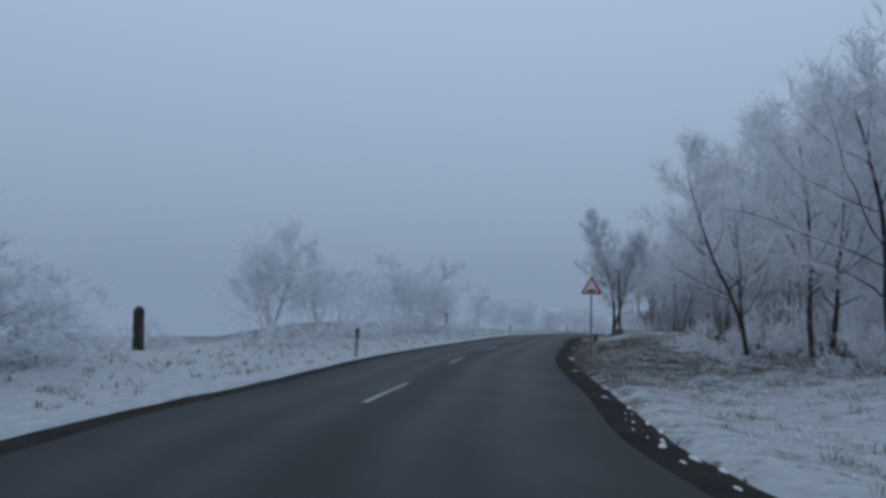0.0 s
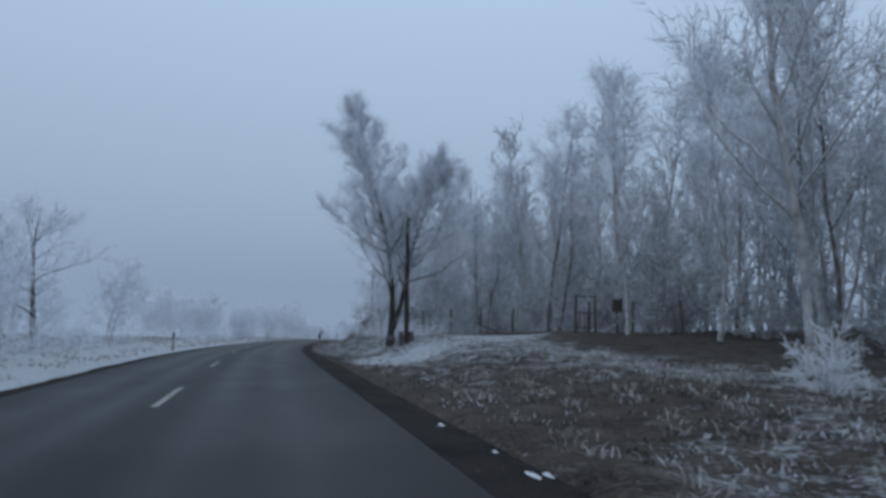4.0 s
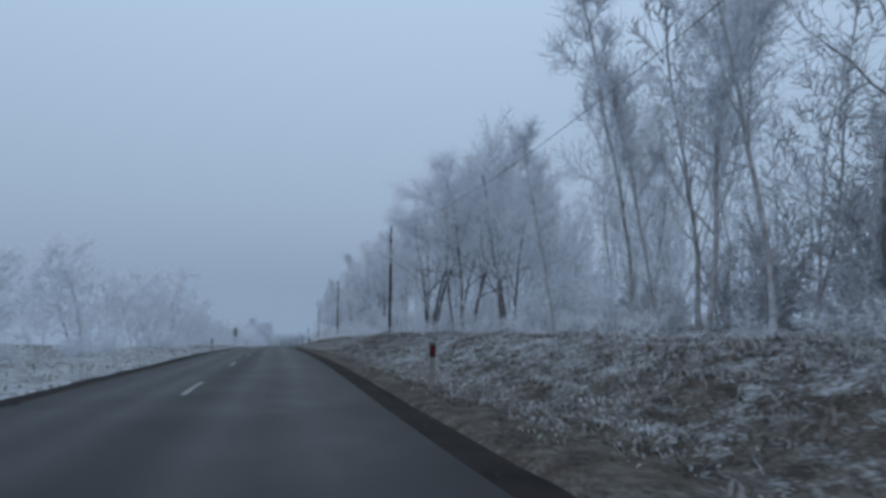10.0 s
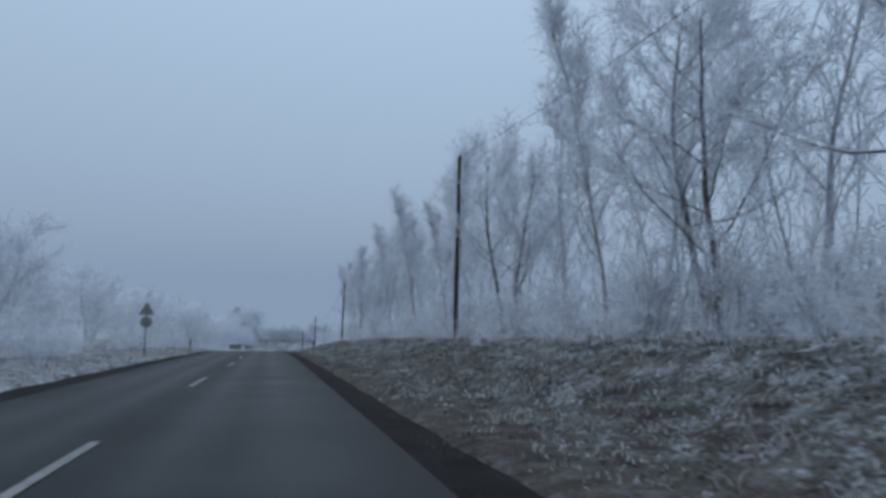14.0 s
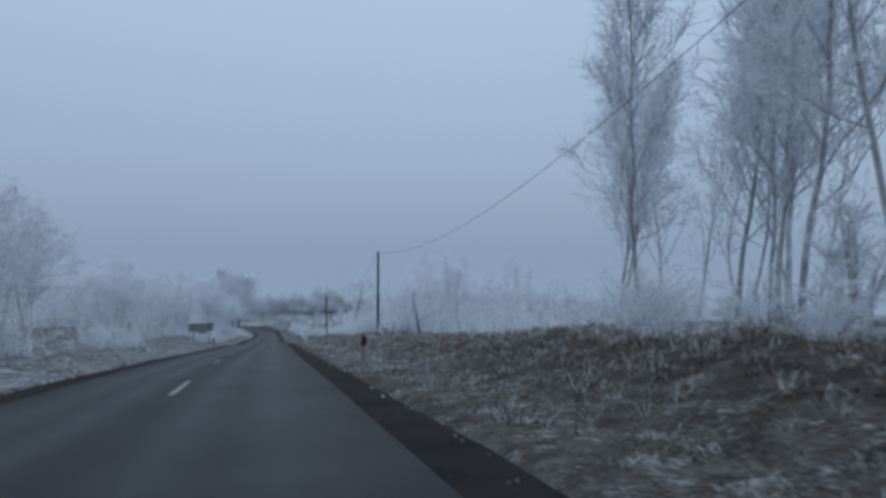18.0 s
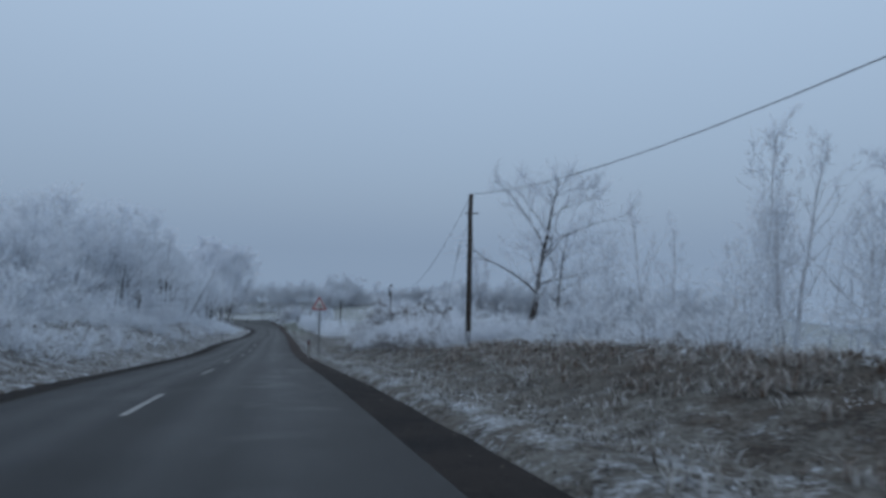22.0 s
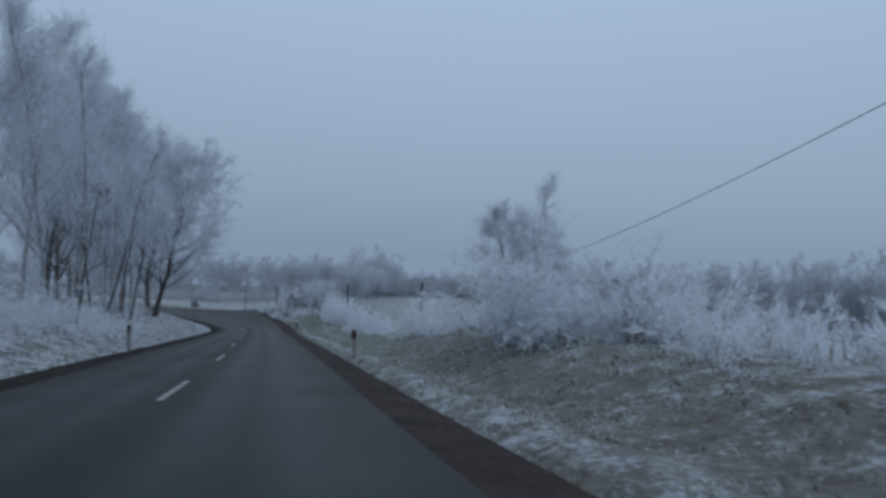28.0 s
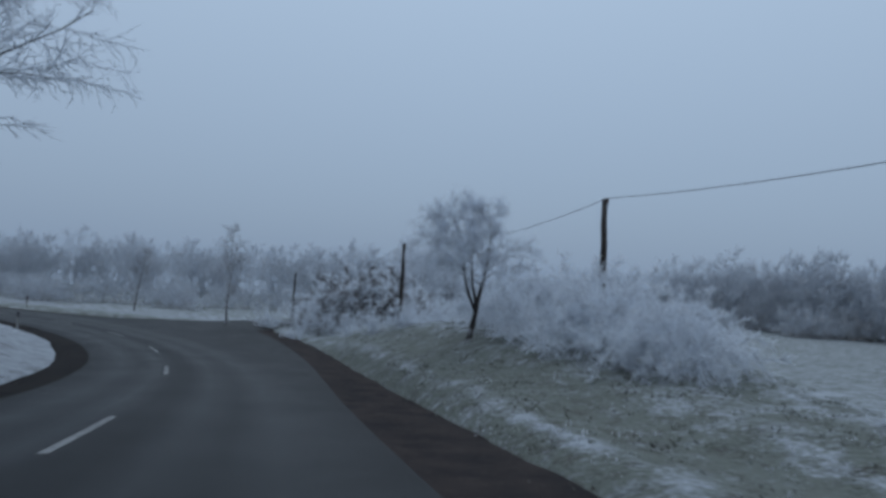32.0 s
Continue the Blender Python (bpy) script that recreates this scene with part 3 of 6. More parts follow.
def shoulder(name, u0, u1, label, seed):
    s = np.arange(-28, 600, 0.7)
    us = np.linspace(0, 1, 6)
    S, K = np.meshgrid(s, us, indexing="ij")
    S, K = S.ravel(), K.ravel()
    wob = np.array([noise.noise((a / 2.3, seed, 0)) * 0.20 + noise.noise((a / 0.7, seed, 5)) * 0.07 for a in S])
    U = u0 + (u1 - u0 + np.sign(u1) * wob) * K + (kerf(APRON, S) + kerf(WIDE, S) * K if u1 > 0 else -kerf(WIDE_L, S) * K)
    xy = at(S, U)
    z = np.interp(S, RS, RZ) - 0.018 * abs(u0) - 0.012 - 0.09 * K**2 + 0.018 * np.array([noise.noise((a * 3, b * 3, seed)) for a, b in xy])
    z = np.where(K > 0.95, z - 0.2, z)
    k = len(us)
    i = (np.arange(len(s) - 1)[:, None] * k + np.arange(k - 1)).ravel()
    me = mesh(name, np.column_stack([xy, z]), np.stack([i, i + k, i + k + 1, i + 1], 1), M_shoulder, True)
    # brown and drier from the sign onwards
    me.attributes.new("dry", "FLOAT", "POINT").data.foreach_set("value", (np.interp(S, (322, 345, 600), (0, 1, 1)) * (U > 0)).astype(np.float32))
    return tagged(new(name, me), label, "road shoulder", kind="structure")


shoulder("road_shoulder_right", HALF_R - 0.12, 4.45, "dark wet gravel shoulder along the asphalt", 1.5)
shoulder("road_shoulder_left", -HALF_L + 0.10, -3.85, "narrow dark gravel shoulder beside snowy verge", 8.5)

# broken middle line: where painted strokes end, with even spacing between
ENDS = (-6, 3.6, 12.8, 22.5, 33, 45.2, 55.2, 66.4, 77.4, 88.2, 98.0, 108.2, 120.6, 132, 143.6, 154.8, 165.8, 177.5, 188.4, 198.8, 208, 244.8, 256.4, 268.4, 278.6, 288.9, 297.5, 308, 317.4, 326.9, 336.7, 346.5, 356, 364.6, 374.8, 422.4, 432.3, 442.6, 451.8, 460.8, 468.4, 480.8, 560.0)
# the painted line strays a little from the middle of the road
STRAY = ((-10, 0), (11, -0.35), (20, -0.05), (33, 0), (55, 0), (66, -0.15), (75, -0.36), (87, -0.3), (97, 0), (107, 0.08), (119, -0.2), (132, -0.22), (143, -0.06), (165, -0.1), (177, -0.02), (187, 0.1), (198, 0.33), (207, 0.33), (254, 0.15), (266, -0.05), (287, -0.25), (296, -0.12), (307, -0.3), (317, -0.15), (327, 0), (335, -0.08), (345, 0.18), (363, 0.24), (375, 0), (385, -0.15), (421, 0.12), (431, 0), (441, -0.05), (452, -0.25), (467, -0.28), (480, -0.35), (500, 0))
for a, b in zip(ENDS[:-1], ENDS[1:]):
    n = max(1, round((b - a) / 10.2))
    for k in range(n):
        e = a + (b - a) * k / n
        ss = np.linspace(e - 3.2, e, 7)
        v = []
        for q in ss:
            for u in (-0.06, 0.06):
                w = u + float(kerf(STRAY, q))
                x, y = at(q, w)
                v.append((x, y, float(road_top(q, abs(w))) + 0.008))
        me = mesh("road_dash", v, [(2 * j, 2 * j + 1, 2 * j + 3, 2 * j + 2) for j in range(6)], M_dash)
        part("road_dash", me, road)


# ---- trees and bushes, all under rime ----
def side_of(d):
    a = Vector((0.31, 0.95, 0.05)) if abs(d.z) > 0.8 else Vector((0, 0, 1))
    x = d.cross(a).normalized()
    return x, d.cross(x).normalized()


def tubes(lines, sides):
    """Tapered tubes along polylines of (point, radius)."""
    v, f = [], []
    for line in lines:
        k0 = len(v)
        for j, (p, r) in enumerate(line):
            d = (line[min(j + 1, len(line) - 1)][0] - line[max(j - 1, 0)][0]).normalized()
            x, y = side_of(d)
            for q in range(sides):
                a = 2 * math.pi * q / sides
                v.append(p + (x * math.cos(a) + y * math.sin(a)) * r)
        for j in range(len(line) - 1):
            for q in range(sides):
                a, b = k0 + j * sides + q, k0 + j * sides + (q + 1) % sides
                f.append((a, b, b + sides, a + sides))
    return v, f


def spikes(twigs):
    """Tapering twigs from (foot, way, length, radius): keeled ones, and flat slivers of rime where the radius is negative."""
    v, f = [], []
    for p, d, n, r in twigs:
        x, y = side_of(d)
        k = len(v)
        if r < 0:
            a = 37.0 * (p.x + p.y + p.z)
            o = (x * math.cos(a) + y * math.sin(a)) * r
            v += [p - o, p + o, p + d * n]
            f.append((k, k + 1, k + 2))
            continue
        for q in range(3):
            a = 2.094 * q
            v.append(p + (x * math.cos(a) + y * math.sin(a)) * r)
        v.append(p + d * n)
        f += [(k, k + 1, k + 3), (k + 1, k + 2, k + 3)]
    return v, f


def join(*sets):
    v, f = [], []
    for a, b in sets:
        k = len(v)
        v += a
        f += [tuple(i + k for i in q) for q in b]
    return v, f


def rnd_dir(rng):
    return Vector((rng.gauss(0, 1), rng.gauss(0, 1), rng.gauss(0, 1))).normalized()


def limb(rng, p, d, n, r0, r1, steps, wander, up):
    line = [(p.copy(), r0)]
    d = d.normalized()
    for j in range(1, steps + 1):
        d = (d + rnd_dir(rng) * wander + Vector((0, 0, up))).normalized()
        p = p + d * (n / steps)
        line.append((p.copy(), r0 + (r1 - r0) * (j / steps) ** 0.8))
    return line


def point_on(line, q):
    j = q * (len(line) - 1)
    i = min(int(j), len(line) - 2)
    (a, ra), (b, rb) = line[i], line[i + 1]
    return a.lerp(b, j - i), (b - a).normalized(), ra + (rb - ra) * (j - i)


KINDS = {
    "broad": dict(stems=2, lean=0.40, fork=0.065, gap=0.0, main=0.12, share=0.95, first=0.22, limbs=30, angle=1.05, reach=0.36, subs=12, twigs=16, twig=0.5, up=0.11, r=0.0185),
    "oak": dict(stems=2, lean=0.16, share=0.85, first=0.26, limbs=12, angle=1.0, reach=0.46, subs=8, twigs=11, twig=0.8, up=0.05, r=0.014),
    "tall": dict(stems=1, lean=0.05, share=0.97, first=0.24, limbs=22, angle=0.66, reach=0.32, subs=6, twigs=9, twig=0.9, up=0.15, r=0.008),
    "slim": dict(stems=1, lean=0.12, share=0.97, first=0.34, limbs=17, angle=0.75, reach=0.22, subs=6, twigs=9, twig=0.75, up=0.12, r=0.0065),
    "fork": dict(stems=2, lean=0.18, share=0.95, first=0.28, limbs=13, angle=0.8, reach=0.32, subs=6, twigs=9, twig=0.9, up=0.12, r=0.009),
    "small": dict(stems=1, lean=0.30, share=0.75, first=0.25, limbs=14, angle=1.1, reach=0.48, subs=7, twigs=10, twig=0.42, up=0.03, r=0.020),
    "spread": dict(stems=3, lean=0.62, fork=0.24, gap=0.0, main=0.5, share=0.84, first=0.40, limbs=12, angle=1.0, reach=0.40, subs=11, twigs=16, twig=0.36, up=-0.01, r=0.023, hang=0.18),
    "big": dict(stems=1, lean=0.10, share=0.95, first=0.18, limbs=28, angle=0.85, reach=0.46, subs=10, twigs=17, twig=0.75, up=0.10, r=0.016, hang=0.25),
    "reach": dict(stems=1, lean=0.12, share=0.92, first=0.13, limbs=32, angle=0.92, reach=0.48, subs=12, twigs=17, twig=0.60, up=0.06, r=0.014, hang=0.35),
    "wisp": dict(stems=1, lean=0.12, share=0.95, first=0.18, limbs=14, angle=0.62, reach=0.42, subs=6, twigs=13, twig=0.40, up=0.10, r=0.010),
    "bare": dict(stems=1, lean=0.12, share=0.92, first=0.30, limbs=9, angle=0.85, reach=0.38, subs=5, twigs=6, twig=0.38, up=0.10, r=0.014),
}


def grow(kind, seed, height, thick=1.0, lite=1.0, kids=(0.4, 0.7)):
    k = KINDS[kind]
    rng = random.Random(seed)
    wood, boughs, twigs = [], [], []
    for st in range(k["stems"]):
        a = 2 * math.pi * (st + rng.random() * 0.5) / k["stems"]
        h = height * k["share"] * (1.0 if st == 0 else rng.uniform(0.72, 0.95))
        tip = k["lean"] * (k.get("main", 1.0) if st == 0 else 1.0)
        d = Vector((math.cos(a) * tip, math.sin(a) * tip, 1))
        if st and "fork" in k:
            # further stems part from the first one some way up
            foot, _, r = point_on(wood[0], k["fork"] * rng.uniform(0.85, 1.2))
            trunk = limb(rng, foot, d, h * (1 - k["fork"]), 0.78 * r, height * 0.0022, 12, 0.11, 0.06)
        else:
            trunk = limb(rng, Vector((math.cos(a), math.sin(a), 0)) * k.get("gap", 0.02) * height * (k["stems"] > 1) + Vector((0, 0, -0.25)), d, h, height * k["r"] * (1 if k["stems"] == 1 else 0.8), height * 0.0022, 12, 0.11, 0.06)
            p0, r0 = trunk[0]
            trunk[0] = (p0, r0 * 1.45)
        wood.append(trunk)
        for j in range(k["limbs"]):
            q = k["first"] + (0.97 - k["first"]) * (j + rng.random()) / k["limbs"]
            p, d, r = point_on(trunk, q)
            b = 2.4 * j + rng.uniform(-0.6, 0.6)
            x, y = side_of(d)
            ang = k["angle"] * rng.uniform(0.75, 1.2) * (1.0 - 0.35 * (q - k["first"]))
            w = d * math.cos(ang) + (x * math.cos(b) + y * math.sin(b)) * math.sin(ang)
            n = height * k["reach"] * rng.uniform(0.7, 1.15) * (1.12 - 0.85 * q ** 1.5)
            li = limb(rng, p, w, n, r * 0.44, r * 0.08, 7, 0.27, k["up"])
            wood.append(li)
            for m in range(max(2, round(k["subs"] * 1.3 * lite))):
                q2 = 0.18 + 0.82 * (m + rng.random()) / max(2, round(k["subs"] * 1.3 * lite))
                p2, d2, r2 = point_on(li, min(q2, 0.99))
                w2 = (d2 + rnd_dir(rng) * 0.9 + Vector((0, 0, 0.10))).normalized()
                n2 = n * rng.uniform(0.28, 0.52) * (1.15 - 0.6 * q2)
                su = limb(rng, p2, w2, n2, max(r2 * 0.5, 0.011), 0.006, 3, 0.26, k["up"] * 0.8)
                boughs.append(su)
                for t in range(max(3, round(k["twigs"] * 1.4 * lite))):
                    q3 = 0.08 + 0.92 * rng.random()
                    p3, d3, _ = point_on(su, min(q3, 0.99))
                    w3 = (d3 * 0.9 + rnd_dir(rng) * 0.8 + Vector((0, 0, 0.08 - k.get("hang", 0.0)))).normalized()
                    n3 = k["twig"] * rng.uniform(0.45, 1.1)
                    twigs.append((p3, w3, n3, 0.0135 * n3 * thick))
                    for g in kids:
                        w4 = (w3 + rnd_dir(rng) * 0.85 - Vector((0, 0, k.get("hang", 0.0)))).normalized()
                        twigs.append((p3 + w3 * n3 * g, w4, n3 * rng.uniform(0.35, 0.75), -0.0145 * n3 * thick))
    return wood, boughs, twigs


LIB = {}


def tree_kind(key, kind, seed, height, bark, twig, thick=1.0, lite=1.0):
    wood, boughs, twigs = grow(kind, seed, height, thick, lite)
    v, f = tubes(wood, 6 if lite > 0.8 else 4)
    trunk = mesh("trunk", v, f, bark, True)
    v, f = join(tubes(boughs, 3), spikes(twigs))
    crown = mesh("crown", v, f, twig)
    LIB.setdefault(key, []).append((trunk, crown, height))


def bush_kind(key, seed, height, stems, per, wide, stem_mat, twig_mat, twig, slim, inner=0.3, tangle=0, droop=0.0, dark=0, cane=0.007):
    """Shoots that rise and arch out to a rounded outline, set with short twigs; tangle: canes that cross each other inside;
    droop: how far the shoots bend over; dark: bare brown twigs on the inner part of each shoot."""
    rng = random.Random(seed)
    lines, twigs = [], []
    for j in range(stems):
        a, e = rng.uniform(0, 6.283), math.asin(rng.uniform(0.08, 1.0))
        k = rng.uniform(0.62, 1.08)
        out = Vector((math.cos(a), math.sin(a), 0))
        tip = out * (wide * height * math.cos(e) * k) + Vector((0, 0, height * math.sin(e) * k))
        foot = out * (0.30 * wide * height * rng.random()) + Vector((0, 0, -0.15))
        mid = out * (0.40 * wide * height * math.cos(e)) + Vector((0, 0, 0.72 * tip.z + 0.10 * height))
        if droop and rng.random() < 0.75:
            mid = out * (0.55 * wide * height * math.cos(e)) + Vector((0, 0, 0.85 * tip.z + 0.38 * height))
            tip = Vector((tip.x * 1.1, tip.y * 1.1, tip.z * (1 - droop * rng.random())))
        li = []
        for q in (0, 0.28, 0.52, 0.76, 1.0):
            p = foot * (1 - q) ** 2 + mid * 2 * q * (1 - q) + tip * q * q + rnd_dir(rng) * 0.045 * height * min(1, 2 * q)
            li.append((p, cane * height * (1 - 0.75 * q)))
        lines.append(li)
    for j in range(tangle):
        a, e, k = rng.uniform(0, 6.283), math.asin(rng.uniform(0.0, 0.95)), rng.uniform(0.35, 0.95)
        p = Vector((math.cos(a) * math.cos(e) * wide, math.sin(a) * math.cos(e) * wide, math.sin(e))) * height * k
        d = (rnd_dir(rng) + p.normalized() * 0.5).normalized()
        li = []
        for q in range(5):
            li.append((p.copy(), 0.6 * cane * height * (1 - 0.18 * q)))
            d = (d + rnd_dir(rng) * 0.35 + Vector((0, 0, -0.12))).normalized()
            p = p + d * 0.11 * height
        lines.append(li)
    for li in lines:
        for t in range(per):
            p2, d2, _ = point_on(li, inner + (0.99 - inner) * rng.random())
            w = (d2 * 0.6 + rnd_dir(rng) * 0.8 + p2.normalized() * 0.4).normalized()
            n2 = twig * height * rng.uniform(0.4, 1.15)
            twigs.append((p2, w, n2, 0.75 * slim * n2))
            for g in (0.3, 0.55, 0.8):
                w3 = (w + rnd_dir(rng) * 0.8).normalized()
                twigs.append((p2 + w * n2 * g, w3, n2 * rng.uniform(0.4, 0.75), -1.05 * slim * n2))
    v, f = tubes(lines, 3)
    v.append(Vector((0, 0, -0.25)))
    root = len(v) - 1
    for k in range(stems):
        a = 15 * k
        f += [(a, root, a + 1), (a + 1, root, a + 2), (a + 2, root, a)]
    bare = []
    for li in lines:
        for t in range(dark):
            p2, d2, _ = point_on(li, 0.05 + 0.6 * rng.random())
            bare.append((p2, (d2 + rnd_dir(rng)).normalized(), 0.16 * height * rng.uniform(0.5, 1.2), -0.005 * height))
    v, f = join((v, f), spikes(bare))
    f.sort(key=len, reverse=True)
    st = mesh("stem_clump", v, f, stem_mat)
    v, f = spikes(twigs)
    LIB.setdefault(key, []).append((st, mesh("crown", v, f, twig_mat), height))


for sd in (73,):
    tree_kind("broad", "broad", sd, 12.0, M_bark_near, M_twig, 1.2)
for sd in (21, 22, 23):
    tree_kind("oak", "oak", sd, 11.0, M_bark_dark, M_twig)
for sd in (31, 32, 33):
    tree_kind("tall", "tall", sd, 13.0, M_bark, M_twig)
for sd in (41, 42):
    tree_kind("slim", "slim", sd, 12.0, M_bark, M_twig, 1.1)
for sd in (51, 52):
    tree_kind("fork", "fork", sd, 12.5, M_bark_dark, M_twig)
for sd in (55, 56):
    tree_kind("frosty", "small", sd, 6.0, M_bark, M_twig_white, 0.9)
for sd in (24, 25):
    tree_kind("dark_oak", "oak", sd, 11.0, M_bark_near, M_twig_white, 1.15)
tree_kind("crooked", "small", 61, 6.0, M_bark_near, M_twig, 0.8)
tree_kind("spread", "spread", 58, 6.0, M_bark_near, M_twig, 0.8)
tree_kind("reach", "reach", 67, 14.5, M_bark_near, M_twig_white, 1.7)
for sd in (64, 65):
    tree_kind("big", "big", sd, 15.0, M_bark_dark, M_twig, 1.1)
for sd in (61, 62, 63):
    tree_kind("small", "small", sd, 6.0, M_bark_dark, M_twig, 0.8)
for sd in (71, 72):
    tree_kind("bare", "bare", sd, 7.0, M_bark_dark, M_twig_brown)
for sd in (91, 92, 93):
    tree_kind("deep", "tall", sd, 13.0, M_bark_hazed, M_twig_white, 2.3, 0.42)
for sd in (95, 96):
    tree_kind("deep", "fork", sd, 12.0, M_bark_hazed, M_twig_white, 2.3, 0.42)
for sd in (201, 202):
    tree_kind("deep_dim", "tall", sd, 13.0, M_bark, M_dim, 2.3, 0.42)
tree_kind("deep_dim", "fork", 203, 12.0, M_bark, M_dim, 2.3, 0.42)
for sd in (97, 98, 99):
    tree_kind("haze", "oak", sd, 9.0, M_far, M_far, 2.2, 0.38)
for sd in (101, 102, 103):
    tree_kind("pale", "oak", sd, 7.0, M_bark_hazed, M_twig_white, 1.7, 0.5)
for sd in (111, 112, 113):
    bush_kind("white_bush", sd, 2.6, 30, 20, 0.85, M_twig, M_twig_white, 0.15, 0.038, 0.2, 8)
for sd in (121, 122):
    bush_kind("dome_bush", sd, 2.8, 70, 20, 0.95, M_twig_brown, M_twig_white, 0.11, 0.040, 0.5, 90)
for sd in (125, 126):
    bush_kind("arch_bush", sd, 3.0, 100, 32, 0.85, M_twig_brown, M_twig_white, 0.11, 0.052, 0.45, 60, 0.9, 20, 0.0035)
for sd in (129, 130):
    bush_kind("dark_bush", sd, 3.0, 100, 20, 0.95, M_twig_brown, M_twig_white, 0.10, 0.046, 0.62, 90, 0.75, 44, 0.0038)
for sd in (127, 128):
    bush_kind("white_arch", sd, 3.0, 90, 34, 0.95, M_twig, M_twig_white, 0.115, 0.052, 0.25, 40, 0.9, 0, 0.004)
for sd in (135, 136):
    bush_kind("fan", sd, 4.5, 30, 26, 0.52, M_bark, M_twig_white, 0.10, 0.034, 0.25, 0, 0.0, 0, 0.0045)
for sd in (131, 132):
    bush_kind("whips", sd, 3.4, 22, 22, 0.30, M_bark, M_twig_white, 0.13, 0.030, 0.2)
for sd in (141, 142, 143):
    bush_kind("bramble", sd, 1.2, 28, 18, 1.3, M_twig_brown, M_twig_white, 0.20, 0.034, 0.25)
for sd in (151, 152):
    bush_kind("brown_bush", sd, 1.6, 32, 16, 0.9, M_bark_dark, M_twig_brown, 0.18, 0.028, 0.25)
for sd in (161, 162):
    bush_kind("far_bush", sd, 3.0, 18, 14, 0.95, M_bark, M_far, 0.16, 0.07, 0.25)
for sd in (175, 176, 177):
    bush_kind("mound", sd, 1.5, 18, 15, 1.1, M_twig, M_twig_white, 0.19, 0.046, 0.2)
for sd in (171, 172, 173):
    bush_kind("thicket", sd, 4.0, 13, 17, 0.48, M_bark_hazed, M_twig_white, 0.19, 0.050, 0.15)
for sd in (174, 178):
    bush_kind("thicket_dim", sd, 4.0, 13, 17, 0.48, M_bark, M_dim, 0.19, 0.050, 0.15)
for sd in (185, 186):
    tree_kind("thin", "wisp", sd, 7.0, M_bark_hazed, M_twig_white, 2.0, 0.38)
for sd in (181, 182):
    tree_kind("wisp", "wisp", sd, 7.0, M_bark, M_twig, 1.1, 0.85)

LABELS = {
    "broad": ("several-stemmed roadside tree thick with hoar frost", "tree", "tree"),
    "oak": ("spreading dark-trunked tree with frosted bare branches", "tree", "tree"),
    "dark_oak": ("spreading tree with black trunk under white rime", "tree", "tree"),
    "crooked": ("crooked dark-limbed tree thinly rimed beside the road", "tree", "tree"),
    "tall": ("tall bare woodland tree with ascending frosted branches", "tree", "tree"),
    "slim": ("slender bare woodland tree white with frost", "tree", "tree"),
    "fork": ("forked bare tree with frosted twigs at wood's edge", "tree", "tree"),
    "small": ("small crooked tree with frosted spreading branches", "tree", "tree"),
    "reach": ("wide dark tree reaching long frosted limbs over road", "tree", "tree"),
    "big": ("large dark-trunked tree with long dense frosted branches", "tree", "tree"),
    "spread": ("crooked forked tree with a wide thin frosted crown", "tree", "tree"),
    "bare": ("thin bare tree with few dark limbs", "tree", "tree"),
    "deep": ("frost-covered tree deep in the wood, haze in its pale bark", "tree", "tree"),
    "thin": ("thin frosted sapling among the scrub, haze in its pale bark", "tree", "tree"),
    "deep_dim": ("greyish frosted tree deep in the wood, less haze in its colour", "tree", "tree"),
    "pale": ("frost-covered tree among hedge bushes, haze in its pale bark", "tree", "tree"),
    "white_bush": ("frost-white leafless shrub with arching shoots", "bush", "bush"),
    "dome_bush": ("rounded tangled bush rimed white outside, dark inside", "bush", "bush"),
    "arch_bush": ("big bush of drooping rimed canes, dark brown inside", "bush", "bush"),
    "dark_bush": ("wide dark tangled bush with rime on outer twigs", "bush", "bush"),
    "white_arch": ("big mound of drooping frost-white canes", "bush", "bush"),
    "frosty": ("small roadside tree wholly white with rime", "tree", "tree"),
    "fan": ("tall shrub of fanned frosted shoots on the bank", "bush", "bush"),
    "whips": ("upright frosted shrub with thin shoots on the bank", "bush", "bush"),
    "bramble": ("low frosted bramble tangle on rough verge", "bramble", "bramble"),
    "brown_bush": ("low brown leafless bush lightly dusted with frost", "bush", "bush"),
    "wisp": ("thin upright young tree white with rime", "tree", "tree"),
    "far_bush": ("rimed hedge bush by the field, haze in its grey", "bush", "bush"),
}
rng = random.Random(7)


def plant(key, p, height, group="", turn=None, lean=0.0):
    opts = LIB[key]
    own = random.Random(int(p.x * 20) * 7919 + int(p.y * 20))
    body, top, h0 = opts[own.randrange(len(opts))]
    label, cat, name = LABELS[key]
    e = new(name)
    e.empty_display_size = 0.3
    k = height / h0
    e.matrix_basis = Matrix.Translation(p) @ pose(0, 0, 0, lean, 0, own.uniform(0, 360) if turn is None else turn) @ Matrix.Scale(k, 4)
    tagged(e, label, cat, group)
    part(body.name.split(".")[0], body, e)
    part(top.name.split(".")[0], top, e)
    return e


